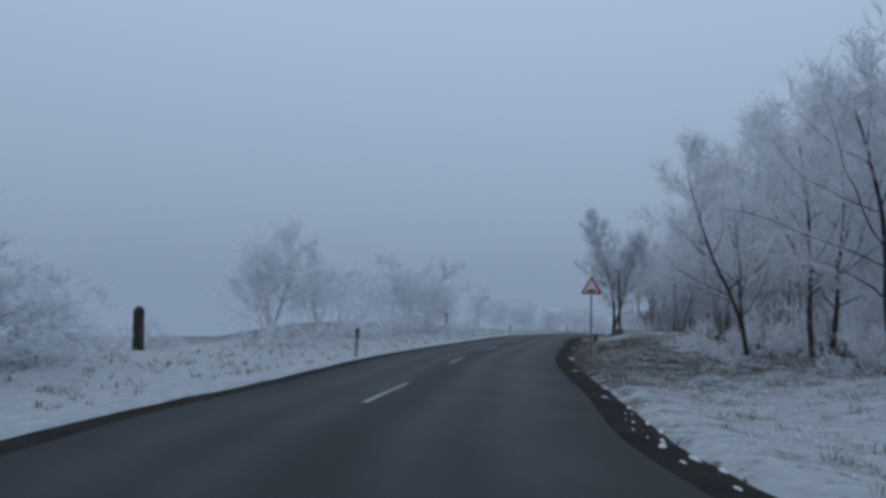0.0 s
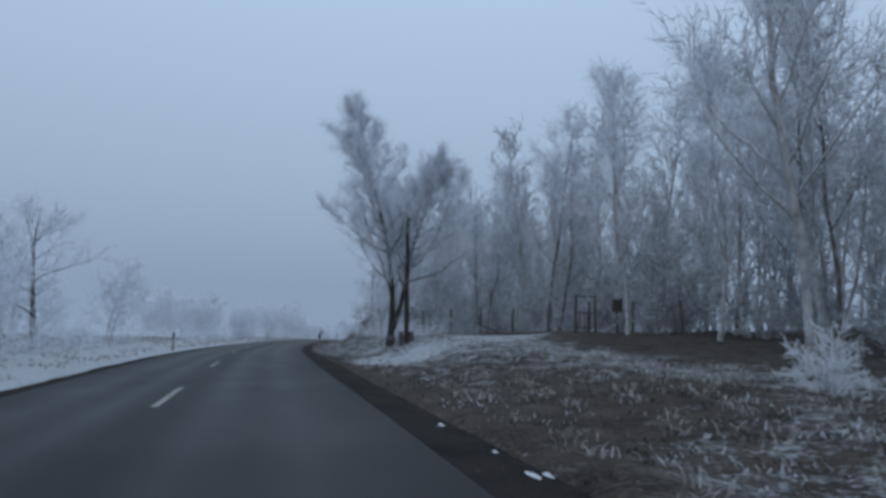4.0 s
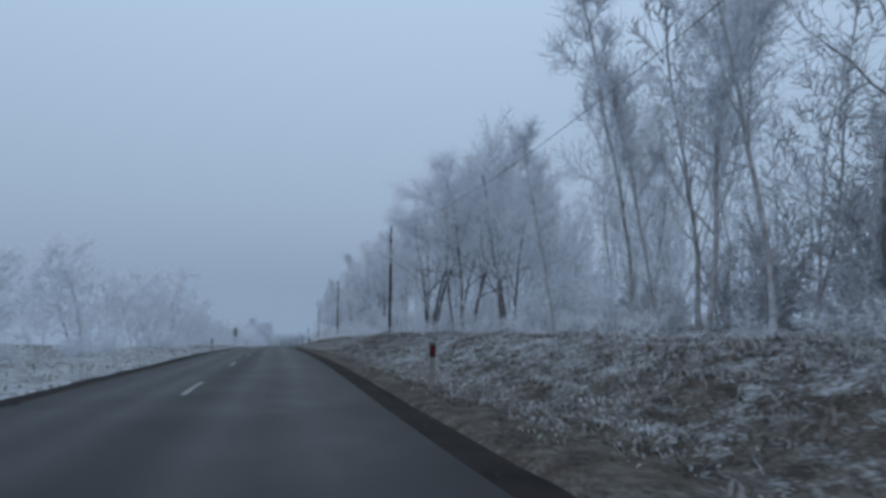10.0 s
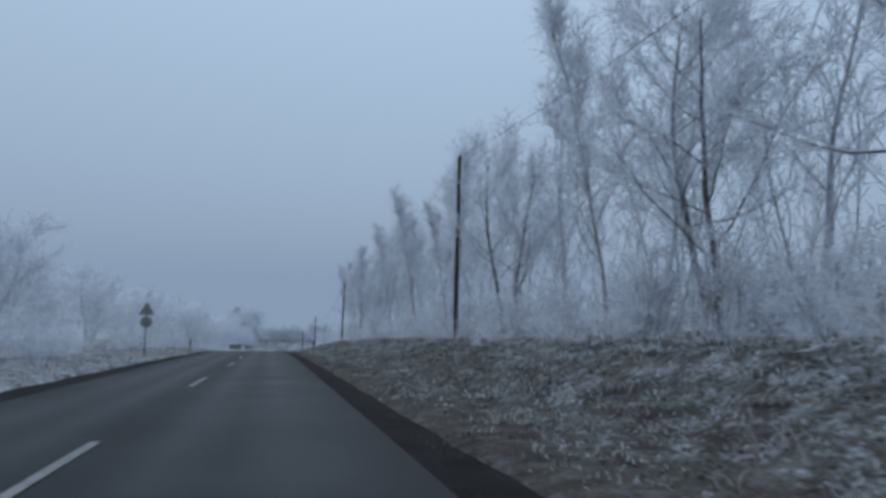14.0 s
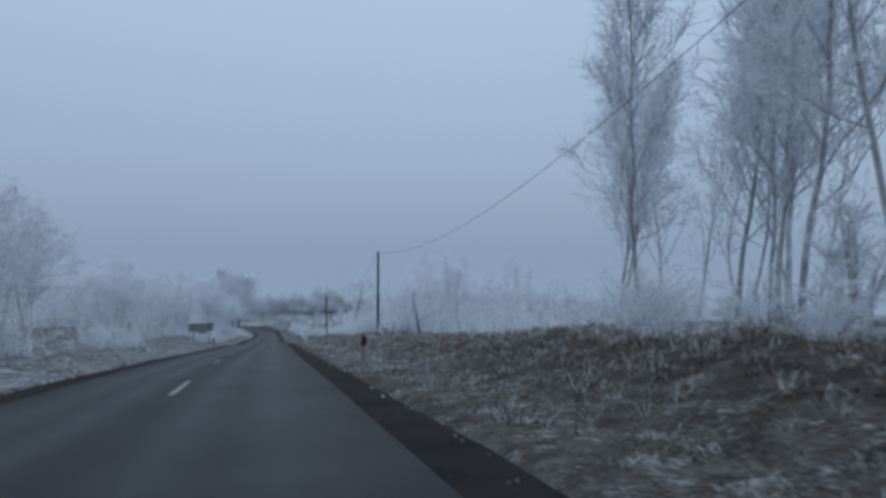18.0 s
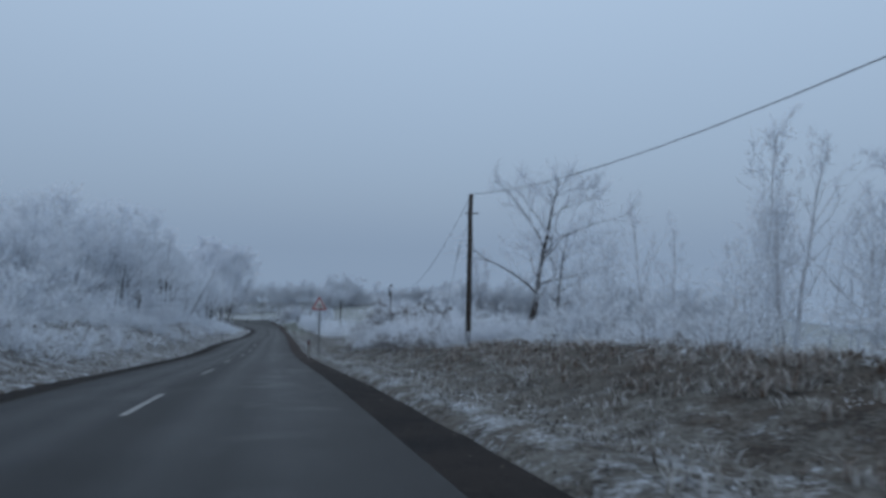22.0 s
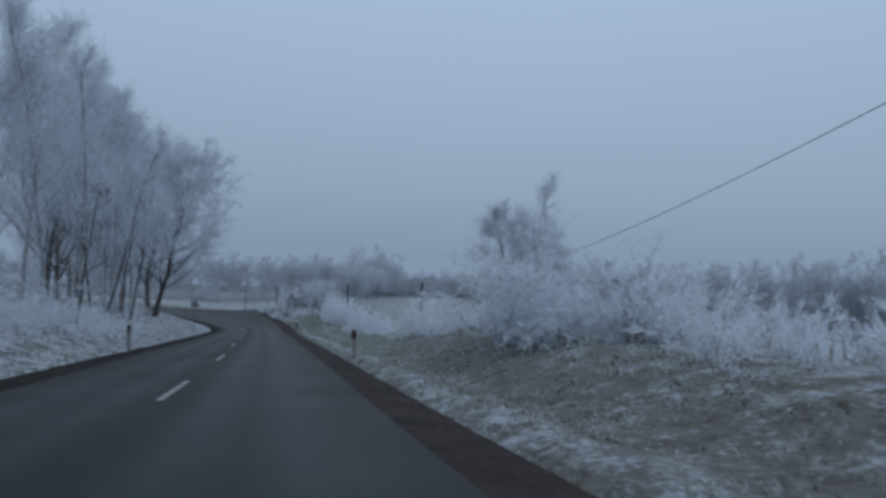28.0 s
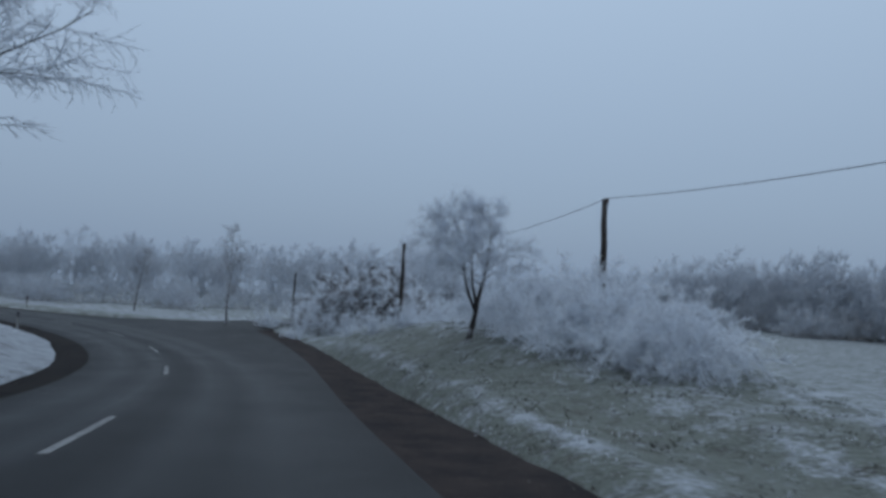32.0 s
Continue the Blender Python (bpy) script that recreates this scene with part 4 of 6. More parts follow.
def bulk(name, label, category, items):
    """Many far-off plants joined into one mesh: (kind, foot, height)."""
    vs, quads, tris, mats, n = [], [], [], [], 0
    qm, tm = [], []
    for key, p, height in items:
        body, top, h0 = LIB[key][rng.randrange(len(LIB[key]))]
        a, k = rng.uniform(0, 6.283), height / h0
        for me in (body, top):
            co = np.empty(len(me.vertices) * 3, np.float32)
            me.vertices.foreach_get("co", co)
            co = co.reshape(-1, 3) * k
            c, s_ = math.cos(a), math.sin(a)
            co = np.column_stack([co[:, 0] * c - co[:, 1] * s_ + p.x, co[:, 0] * s_ + co[:, 1] * c + p.y, co[:, 2] + p.z])
            if me.materials[0] not in mats:
                mats.append(me.materials[0])
            mi = mats.index(me.materials[0])
            lt = np.empty(len(me.polygons), int)
            me.polygons.foreach_get("loop_total", lt)
            vi = np.empty(len(me.loops), int)
            me.loops.foreach_get("vertex_index", vi)
            nq = int((lt == 4).sum())
            quads.append(vi[:nq * 4].reshape(-1, 4) + n)
            tris.append(vi[nq * 4:].reshape(-1, 3) + n)
            qm += [mi] * nq
            tm += [mi] * (len(lt) - nq)
            vs.append(co)
            n += len(co)
    me = bpy.data.meshes.new(name)
    me.from_pydata(np.vstack(vs), [], np.vstack(quads).tolist() + np.vstack(tris).tolist())
    for m in mats:
        me.materials.append(m)
    me.polygons.foreach_set("material_index", qm + tm)
    me.update()
    return tagged(new(name, me), label, category, kind="stuff")


def grow_at(key, s, u, height, group="", **kw):
    return plant(key, spot(s, u, 0.05), height, group, **kw)


# trees that stand out along the right-hand wood: kind, s, u, height
EDGE_A = (
    ("tall", 5.5, 11.5, 12.0), ("tall", 12.0, 12.5, 12.0), ("dark_oak", 17.5, 12.0, 10.5), ("dark_oak", 22.5, 12.0, 9.5), ("fork", 26.0, 17.0, 12.0), ("dark_oak", 26.6, 10.8, 9.5), ("tall", 29.0, 14.5, 12.0), ("tall", 30.0, 18.5, 12.0),
    ("tall", 33.0, 13.0, 12.5), ("fork", 34.0, 20.5, 12.5), ("tall", 38.0, 19.0, 13.0), ("tall", 40.0, 24.0, 12.5), ("tall", 42.0, 12.5, 13.8), ("tall", 44.0, 21.0, 13.0), ("fork", 47.5, 19.0, 13.0), ("tall", 48.0, 22.5, 13.0),
    ("tall", 52.0, 18.5, 13.5), ("tall", 56.1, 17.0, 13.0), ("fork", 64.2, 17.3, 13.2), ("fork", 68.5, 14.3, 9.0), ("tall", 69.2, 17.3, 11.5),
)
EDGE_B = (
    ("tall", 77.0, 12.8, 13.5), ("tall", 81.0, 10.5, 10.0), ("fork", 86.3, 11.8, 13.5), ("tall", 89.1, 12.0, 14.0), ("tall", 90.5, 15.5, 13.5), ("tall", 93.6, 12.0, 13.0), ("fork", 95.5, 16.0, 13.0), ("tall", 99.0, 13.5, 11.0),
    ("tall", 100.5, 15.0, 13.0), ("slim", 103.0, 12.0, 10.5), ("fork", 113.4, 12.8, 14.5), ("slim", 116.5, 12.5, 12.5), ("tall", 119.0, 12.6, 11.0), ("slim", 119.5, 11.5, 8.0), ("slim", 122.6, 12.6, 12.5), ("slim", 126.0, 11.5, 9.0),
    ("oak", 131.0, 11.5, 8.5), ("oak", 134.5, 13.0, 11.5), ("oak", 137.6, 11.8, 11.2), ("fork", 142.0, 12.5, 11.5), ("oak", 144.3, 11.5, 12.5), ("oak", 146.9, 12.0, 12.0),
)
EDGE_C = (
    ("slim", 152.0, 11.4, 9.0), ("slim", 160.4, 11.8, 9.5), ("slim", 161.6, 13.2, 9.5), ("oak", 166.0, 12.0, 11.0), ("fork", 172.8, 12.8, 11.8), ("oak", 178.0, 12.5, 11.5), ("oak", 183.0, 13.0, 11.0), ("tall", 188.5, 12.8, 11.5),
    ("oak", 197.6, 13.0, 11.0), ("slim", 203.0, 11.5, 8.0), ("tall", 207.1, 12.8, 12.0), ("slim", 211.8, 11.8, 11.0), ("tall", 216.0, 12.5, 10.0), ("slim", 222.0, 12.0, 10.5), ("tall", 229.0, 13.0, 11.0), ("tall", 236.0, 13.0, 11.5),
    ("tall", 241.7, 12.4, 11.5), ("tall", 246.0, 12.8, 11.0), ("slim", 248.0, 12.0, 10.5), ("tall", 251.5, 13.5, 11.5), ("tall", 254.5, 15.9, 12.0), ("tall", 257.0, 16.6, 12.0),
)
EDGE_D = (
    ("tall", 259.0, 14.1, 12.5), ("slim", 262.0, 15.5, 11.0), ("tall", 264.5, 17.0, 11.0), ("wisp", 268.7, 10.8, 3.4), ("wisp", 276.0, 13.5, 2.8), ("crooked", 280.0, 11.6, 4.6), ("wisp", 284.0, 11.5, 3.4), ("wisp", 291.2, 16.1, 6.5), ("fan", 297.5, 16.2, 7.2), ("fan", 304.5, 13.4, 6.6), ("fan", 301.0, 14.6, 7.0), ("fan", 293.0, 15.6, 7.0),
    ("wisp", 310.8, 16.9, 5.6), ("wisp", 315.0, 12.5, 3.5), ("wisp", 317, 17.5, 6.0), ("crooked", 330.9, 13.28, 11.8), ("crooked", 333.0, 15.8, 8.8), ("wisp", 333.5, 12.0, 5.0), ("pale", 349.0, 15.0, 5.5),
    ("wisp", 351.0, 11.4, 4.5), ("wisp", 352.5, 10.6, 5.0), ("small", 360.4, 13.15, 5.5), ("fork", 400.6, 18.66, 7.8), ("wisp", 416.8, 9.2, 5.2), ("spread", 419.9, 10.3, 5.6),
)
for key, s, u, h in EDGE_A + EDGE_B + EDGE_C + EDGE_D:
    grow_at(key, s, u, h, "wood's edge trees")
grow_at("broad", 61.5, 7.3, 12.3, "wood's edge trees", turn=140)

def in_ride(p):
    """A narrow gap that runs slantwise into the wood."""
    s, u = (float(a[0]) for a in to_su(p.x, p.y))
    return 160 < s < 215 and abs(u - 9.7 - 0.88 * (s - 161.5)) < 2.3 + 0.03 * (s - 160)


# the wood behind them
s = -12.0
wood = []
while s < 266:
    for u0, u1 in ((13.5, 17), (17, 21), (21, 28)):
        if rng.random() < 0.85:
            u = rng.uniform(u0, u1)
            q = s + rng.uniform(-1.6, 1.6)
            if 40 < q < 66 and u < 17.5:
                continue
            wood.append(("deep_dim" if 42 < q < 126 else "deep", spot(q, u, 0.05), rng.uniform(9.5, 13.5)))
    s += 4.6
while s < 334:
    for u0, u1 in ((12.5, 15), (15, 19), (19, 24), (24, 30)):
        wood.append(("thin", spot(s + rng.uniform(-1.2, 1.2), rng.uniform(u0, u1), 0.05), rng.uniform(4.0, 6.2) * (0.5 if s < 284 else 0.9)))
    s += 2.5
rest = []
for key, p, h in wood:
    if in_ride(p):
        continue
    if key != "thin" and float(to_su(p.x, p.y)[1][0]) < 17:
        plant(key, p, h, "trees deep in the wood")
    else:
        rest.append((key, p, h))
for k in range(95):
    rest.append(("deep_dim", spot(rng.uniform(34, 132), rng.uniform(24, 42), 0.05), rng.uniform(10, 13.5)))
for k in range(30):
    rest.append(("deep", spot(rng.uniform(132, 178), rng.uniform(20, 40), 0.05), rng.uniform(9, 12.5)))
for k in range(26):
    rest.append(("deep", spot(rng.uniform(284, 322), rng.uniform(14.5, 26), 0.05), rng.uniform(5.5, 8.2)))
bulk("woodland", "frost-covered trees deep in the wood, haze in their pale colours", "wood", [q for q in rest if not in_ride(q[1])])

# left side: open verge with a hedge of whitened trees and shrubs
for key, s, u, h in (("pale", 27.6, -10.4, 6.4), ("pale", 33.5, -10.2, 5.6), ("pale", 36.5, -10.8, 5.2), ("pale", 41.0, -10.8, 5.6), ("pale", 26.0, -9.5, 6.2), ("pale", 31.0, -9.3, 5.4), ("pale", 29.0, -11.0, 5.8), ("pale", 46.0, -10.5, 7.4), ("pale", 51.0, -11.0, 7.8), ("pale", 56.0, -11.0, 7.6), ("pale", 61.0, -10.5, 7.4), ("pale", 48.5, -9.4, 6.0), ("pale", 53.5, -9.2, 6.2), ("pale", 58.5, -9.4, 6.2), ("pale", 66.5, -11.0, 6.6), ("pale", 12.0, -12.5, 6.0), ("pale", 6.0, -11.0, 5.0), ("crooked", 71.7, -11.8, 12.4), ("pale", 64.0, -13.0, 6.0),
                     ("pale", 108.0, -11.0, 6.0), ("pale", 113.0, -11.5, 6.5), ("oak", 119.0, -13.0, 7.0), ("pale", 131.0, -12.0, 6.0), ("pale", 139.0, -12.5, 6.5)):
    grow_at(key, s, u, h, "hedge trees")
s = 74.0
while s < 300:
    if rng.random() < 0.9:
        grow_at("pale", s + rng.uniform(-1, 1), -rng.uniform(8.8, 15), rng.uniform(4.6, 7.6) + (1.2 if s > 160 else 0), "hedge trees")
    if rng.random() < 0.8:
        grow_at("white_bush", s + rng.uniform(-1.5, 1.5), -rng.uniform(7.0, 11), rng.uniform(1.2, 2.6), "hedge shrubs")
    s += 3.6
for s, u, h in ((5.0, -9.4, 3.0), (8.6, -10.0, 3.1), (12.2, -11.2, 2.8), (2.0, -8.6, 2.6)):
    grow_at("arch_bush", s, u, h, "hedge shrubs")
for s, u, h in ((2.5, -7.6, 2.3), (4.8, -8.6, 2.8), (7.4, -8.4, 2.5), (9.6, -9.2, 2.3), (11.8, -9.8, 2.5), (6.4, -10.6, 3.0), (14.2, -10.6, 2.2)):
    grow_at("dome_bush", s, u, h, "hedge shrubs")
for s, u, h in ((4.5, -6.2, 1.4), (7.5, -6.6, 1.3), (3.0, -6.4, 2.2), (5.5, -7.2, 2.6), (8.0, -7.4, 2.6), (10.5, -8.4, 2.8), (13.0, -8.6, 2.3), (6.5, -9.5, 3.4), (9.5, -10.5, 3.2), (19.5, -10.6, 1.6), (22.0, -8.0, 1.3), (25.0, -8.0, 1.4), (28.0, -7.8, 1.3), (33.0, -8.4, 1.6), (37.0, -9.0, 2.2), (40.0, -9.6, 2.4), (44.0, -9.4, 2.0), (48.0, -9.4, 2.0), (53.0, -9.6, 2.2), (57.0, -10.0, 2.0), (62.0, -9.0, 1.6), (66.0, -9.5, 1.8), (70.0, -9.0, 1.8)):
    grow_at("white_bush", s, u, h, "hedge shrubs")

# left bank further down: thicket, then a wooded slope
s = 301.0
behind = []
while s < 436:
    behind.append(("pale", spot(s + rng.uniform(-1.5, 1.5), -rng.uniform(18, 25), 0.05), rng.uniform(6, 8) + (3.6 if s > 345 else 0.6)))
    for u0, u1 in ((8.0, 11.5) if s < 360 else (11, 13), (13, 17)):
        if rng.random() < 0.8:
            grow_at(rng.choice(("pale", "pale", "oak" if u0 < 12 and s > 345 else "pale")), s + rng.uniform(-1.5, 1.5), -rng.uniform(u0, u1), rng.uniform(5.5, 7.5) + (3.6 if s > 345 else 0.6), "wooded bank trees")
    if rng.random() < 0.9:
        grow_at("white_bush", s + rng.uniform(-1.5, 1.5), -(rng.uniform(6.2, 9) + (2.4 if s < 315 else 0)), rng.uniform(1.0, 2.2), "bank shrubs")
    s += 4.4
bulk("bank_trees", "frosted trees further up the wooded bank, haze in their pale bark", "wood", behind)
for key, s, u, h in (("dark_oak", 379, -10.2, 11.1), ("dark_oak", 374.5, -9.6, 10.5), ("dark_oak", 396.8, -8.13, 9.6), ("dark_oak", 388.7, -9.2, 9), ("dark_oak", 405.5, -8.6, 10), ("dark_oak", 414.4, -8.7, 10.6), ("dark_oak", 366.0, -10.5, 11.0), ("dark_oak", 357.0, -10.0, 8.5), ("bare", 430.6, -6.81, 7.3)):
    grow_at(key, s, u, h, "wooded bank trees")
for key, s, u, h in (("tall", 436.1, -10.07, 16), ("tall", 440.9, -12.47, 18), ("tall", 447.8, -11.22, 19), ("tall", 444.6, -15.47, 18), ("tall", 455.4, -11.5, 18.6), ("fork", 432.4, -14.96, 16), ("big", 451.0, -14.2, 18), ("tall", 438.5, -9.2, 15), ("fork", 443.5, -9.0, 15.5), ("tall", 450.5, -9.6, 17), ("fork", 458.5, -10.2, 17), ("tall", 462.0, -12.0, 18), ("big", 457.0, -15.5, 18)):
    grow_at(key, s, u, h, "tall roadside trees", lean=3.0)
for key, x, y, h in (("big", -69.8, 435.8, 22.5), ("big", -67.2, 438.0, 21.0), ("tall", -70.0, 440.7, 22.0), ("big", -72.0, 430.0, 22.0), ("tall", -74.0, 434.5, 18.0), ("tall", -73.5, 444.0, 16.0), ("big", -77.0, 440.0, 17.0), ("tall", -67.5, 427.0, 17.5), ("tall", -78.5, 448.0, 15.0), ("deep", -68.5, 433.5, 14.0), ("deep", -72.5, 437.5, 16.0), ("deep", -76.0, 432.0, 16.0), ("deep", -80.0, 437.0, 15.0), ("deep", -75.5, 446.5, 14.0), ("deep", -71.0, 426.5, 15.0), ("deep", -82.0, 444.0, 14.0)):
    plant(key, ground_at(x, y, 0.05), h, "tall roadside trees", lean=3.0)
plant("reach", ground_at(-64.6, 431.1, 0.05), 21.5, "tall roadside trees", turn=80, lean=3.0)
for x, y, h in ((-66.5, 433.5, 1.6), (-68.0, 430.5, 1.4), (-71.5, 438.0, 2.0), (-74.0, 441.0, 2.2), (-66.0, 427.0, 1.3), (-76.0, 436.0, 2.4), (-72.0, 447.0, 1.8)):
    plant("white_bush", ground_at(x, y, 0.05), h, "bank shrubs")

# right-hand shrubs, space by space
SHRUBS_A = (
    ("bramble", 67.5, 9.5, 1.2), ("white_bush", 71.0, 9.2, 1.4), ("bramble", 74.0, 9.6, 1.4), ("frosty", 72.0, 8.6, 4.6), ("frosty", 76.5, 8.6, 5.4), ("white_bush", 79.0, 10.2, 1.9), ("white_bush", 91.5, 10.6, 1.6), ("white_bush", 93.5, 9.8, 1.8), ("brown_bush", 95.0, 7.2, 1.0),
    ("dark_bush", 99.4, 10.8, 4.0), ("dark_bush", 98.0, 13.0, 4.0), ("arch_bush", 102.0, 11.4, 3.6), ("white_bush", 96.5, 11.8, 1.9), ("white_bush", 95.0, 13.0, 1.6), ("brown_bush", 332.6, 9.68, 1.3), ("white_bush", 337.1, 12.38, 2.4), ("white_bush", 337.5, 10.8, 1.7), ("bramble", 339, 9.81, 1.3), ("white_bush", 340.5, 10.0, 1.8), ("dome_bush", 341.6, 14.73, 2.6),
    ("white_bush", 342.5, 8.8, 1.5),
)
SHRUBS_B = (
    ("white_bush", 344.5, 9.4, 1.7), ("white_bush", 346.0, 8.6, 1.5), ("white_bush", 346.8, 11.39, 2.1), ("dome_bush", 347.0, 11.6, 3.0), ("white_bush", 349.0, 9.2, 1.5), ("dome_bush", 350.0, 12.6, 3.3), ("white_bush", 350.7, 13.1, 2.9), ("dark_bush", 347.0, 9.9, 3.3), ("dark_bush", 344.6, 12.2, 3.0), ("white_arch", 342.4, 8.9, 1.3), ("white_arch", 344.6, 8.3, 1.2), ("whips", 347.6, 9.4, 3.9),
    ("dome_bush", 355.9, 12.2, 2.3), ("dome_bush", 361.1, 12.76, 2.0), ("white_bush", 414.0, 11.0, 1.6), ("whips", 418.0, 10.6, 2.4), ("white_bush", 421.5, 12.0, 2.2), ("white_bush", 424.5, 10.6, 1.9), ("white_bush", 427.0, 11.8, 1.8), ("dome_bush", 432.8, 11.2, 2.3),
    ("white_bush", 455.0, 12.5, 1.2),
)
SHRUBS_C = (
    ("white_bush", 457.5, 12.8, 1.6), ("white_bush", 460.5, 12.4, 2.0), ("dome_bush", 462.8, 12.6, 2.3), ("white_bush", 464.0, 11.4, 1.3),
)
for key, s, u, h in SHRUBS_A + SHRUBS_B + SHRUBS_C:
    grow_at(key, s, u, h, "verge shrubs")
s = 6.0
under, tangle = [], []
while s < 250:
    if not 42 < s < 62:
        tangle.append((rng.choice(("bramble", "bramble", "white_bush")), spot(s, rng.uniform(8.4, 11), 0.05), rng.uniform(0.7, 1.2) * (1.1 if s > 105 else 0.8)))
        under.append(("thicket_dim" if 42 < s < 124 else "thicket", spot(s + 0.9, rng.uniform(10.8, 14.5), 0.05), rng.uniform(1.6, 3.0) * (1.0 if s > 105 else 0.75)))
        under.append(("thicket_dim" if 42 < s < 124 else "thicket", spot(s + rng.uniform(0, 2), rng.uniform(14.5, 18), 0.05), rng.uniform(2.6, 4.4)))
        under.append(("thicket_dim" if 42 < s < 124 else "thicket", spot(s + rng.uniform(0, 2), rng.uniform(19, 26), 0.05), rng.uniform(3.6, 6.0)))
    if s > 150 and rng.random() < 0.75:
        grow_at("whips", s + 1.2, rng.uniform(9.8, 13.0), rng.uniform(2.2, 3.8), "verge shrubs")
    s += 2.6
bulk("brambles", "low frosted bramble tangle along the wood's foot", "brambles", tangle)
for k in range(40):
    under.append(("thicket_dim", spot(rng.uniform(38, 66), rng.uniform(19, 34), 0.05), rng.uniform(2.5, 5.0)))
bulk("understorey", "frost-white brush between trunks at the wood's edge", "undergrowth", [q for q in under if q[2] < 2.0 or not in_ride(q[1])])
while s < 328:
    grow_at(rng.choice(("whips", "white_bush", "bramble", "bramble", "white_bush")), s, rng.uniform(9.4, 15.5), rng.uniform(0.9, 2.0), "bank shrubs")
    if rng.random() < 0.6:
        grow_at("white_bush", s, rng.uniform(15, 20), rng.uniform(1.6, 2.8), "bank shrubs")
    s += 2.3
for s, u, h in ((285.0, 12.2, 3.8), (287.4, 13.4, 4.4), (289.8, 12.0, 4.0), (291.0, 14.6, 5.0), (293.2, 12.8, 4.2), (295.5, 11.4, 3.4), (297.0, 13.8, 4.6), (299.6, 12.2, 3.8), (302.2, 13.6, 4.2), (305.0, 11.8, 3.2), (308.0, 13.4, 4.0), (312.5, 12.4, 3.4), (317.0, 13.6, 3.6), (322.0, 12.2, 3.0)):
    grow_at("fan", s, u, h, "bank shrubs")
for s, u, h in ((279.6, 10.4, 1.0), (281.8, 9.6, 1.1), (283.6, 10.6, 1.2), (285.6, 9.8, 1.0), (288.4, 10.2, 1.1), (292.0, 9.6, 0.9)):
    grow_at("brown_bush", s, u, h, "bank shrubs")
s = 328.0
low = []
while s < 428:
    grow_at(rng.choice(("white_bush", "white_bush", "bramble", "brown_bush")), s, rng.uniform(8.6, 16), rng.uniform(0.8, 1.7), "field-edge shrubs")
    if rng.random() < 0.7:
        low.append(("mound", spot(s, rng.uniform(14, 22), 0.05), rng.uniform(1.2, 2.4)))
        low.append(("thicket", spot(s + 1, rng.uniform(20, 40), 0.05), rng.uniform(1.4, 3.0)))
    s += 2.2
bulk("field_scrub", "low frost-white scrub sloping down to the field", "scrub", low)
for k in range(10):
    grow_at("white_bush", rng.uniform(413, 428), rng.uniform(8.4, 15), rng.uniform(1.5, 3.2), "field-edge shrubs")

for s, u, h in ((468.8, 10.0, 1.8), (471.2, 10.0, 2.2), (473.6, 10.6, 2.5), (471.6, 12.2, 2.0), (476.6, 11.2, 2.4), (479.6, 11.6, 2.1), (457.9, 10.8, 2.1), (430.2, 9.7, 2.0)):
    grow_at("white_arch", s, u, h, "field-edge shrubs")
for s, u, h in ((450.4, 9.8, 0.9), (453.0, 10.4, 1.1), (463.5, 10.2, 1.2), (484.0, 9.6, 1.3), (487.5, 9.8, 1.5), (491.0, 10.5, 1.4), (495.0, 9.4, 1.3), (482.5, 13.0, 1.6), (486.5, 13.2, 1.7), (490.5, 14.5, 1.6)):
    grow_at("white_bush", s, u, h, "field-edge shrubs")
more = [("mound", spot(rng.uniform(338, 434), 8.5 + 10 * rng.random() ** 1.2, 0.05), rng.uniform(0.9, 2.0)) for k in range(210)]
for k in range(46):
    s = rng.uniform(329.0, 343)
    more.append(("mound", spot(s, rng.uniform(7.9, 13.0), 0.05), rng.uniform(0.9, 1.6)))
for k in range(7):
    grow_at("brown_bush", rng.uniform(327.0, 342), rng.uniform(7.5, 8.6), rng.uniform(0.8, 1.3), "field-edge shrubs")
for k in range(5):
    grow_at("white_bush", rng.uniform(331.0, 345), rng.uniform(9.0, 13), rng.uniform(1.2, 1.8), "field-edge shrubs")
for k in range(22):
    more.append(("mound", spot(rng.uniform(325.5, 331), rng.uniform(8.2, 12.0), 0.05), rng.uniform(0.8, 1.5)))
bulk("field_brush", "dense white-rimed brush on the slope above the field", "scrub", more)
low_l = []
for k in range(170):
    low_l.append(("mound", spot(rng.uniform(315, 440), -rng.uniform(5.6, 10.0), 0.05), rng.uniform(0.7, 1.6)))
for k in range(60):
    low_l.append(("thicket", spot(rng.uniform(335, 425), -rng.uniform(8.5, 14.0), 0.05), rng.uniform(2.6, 4.6)))
bulk("bank_brush", "low frost-white brush covering the wooded bank", "scrub", low_l)

# beyond the bend and round the field: hedges and groves in the distance
for key, x, y, h in (("bare", -59.9, 467.1, 8.9), ("spread", -47.1, 436.2, 5.8), ("bare", -72.8, 486.2, 7.2), ("oak", -40.5, 506.8, 11.4), ("oak", -34.5, 514.5, 8.5)):
    plant(key, ground_at(x, y, 0.05), h, "trees past the bend")
for x, y, h in ((-48.8, 468.8, 5.0), (-45.2, 470.6, 4.4), (-52.4, 471.8, 4.2), (-42.0, 467.6, 3.6), (-56.6, 465.8, 2.2), (-53.6, 463.4, 1.9), (-50.6, 460.4, 2.6), (-46.4, 458.6, 2.6)):
    plant("dome_bush" if h > 3 else "white_bush", ground_at(x, y, 0.05), h, "bushes past the bend")
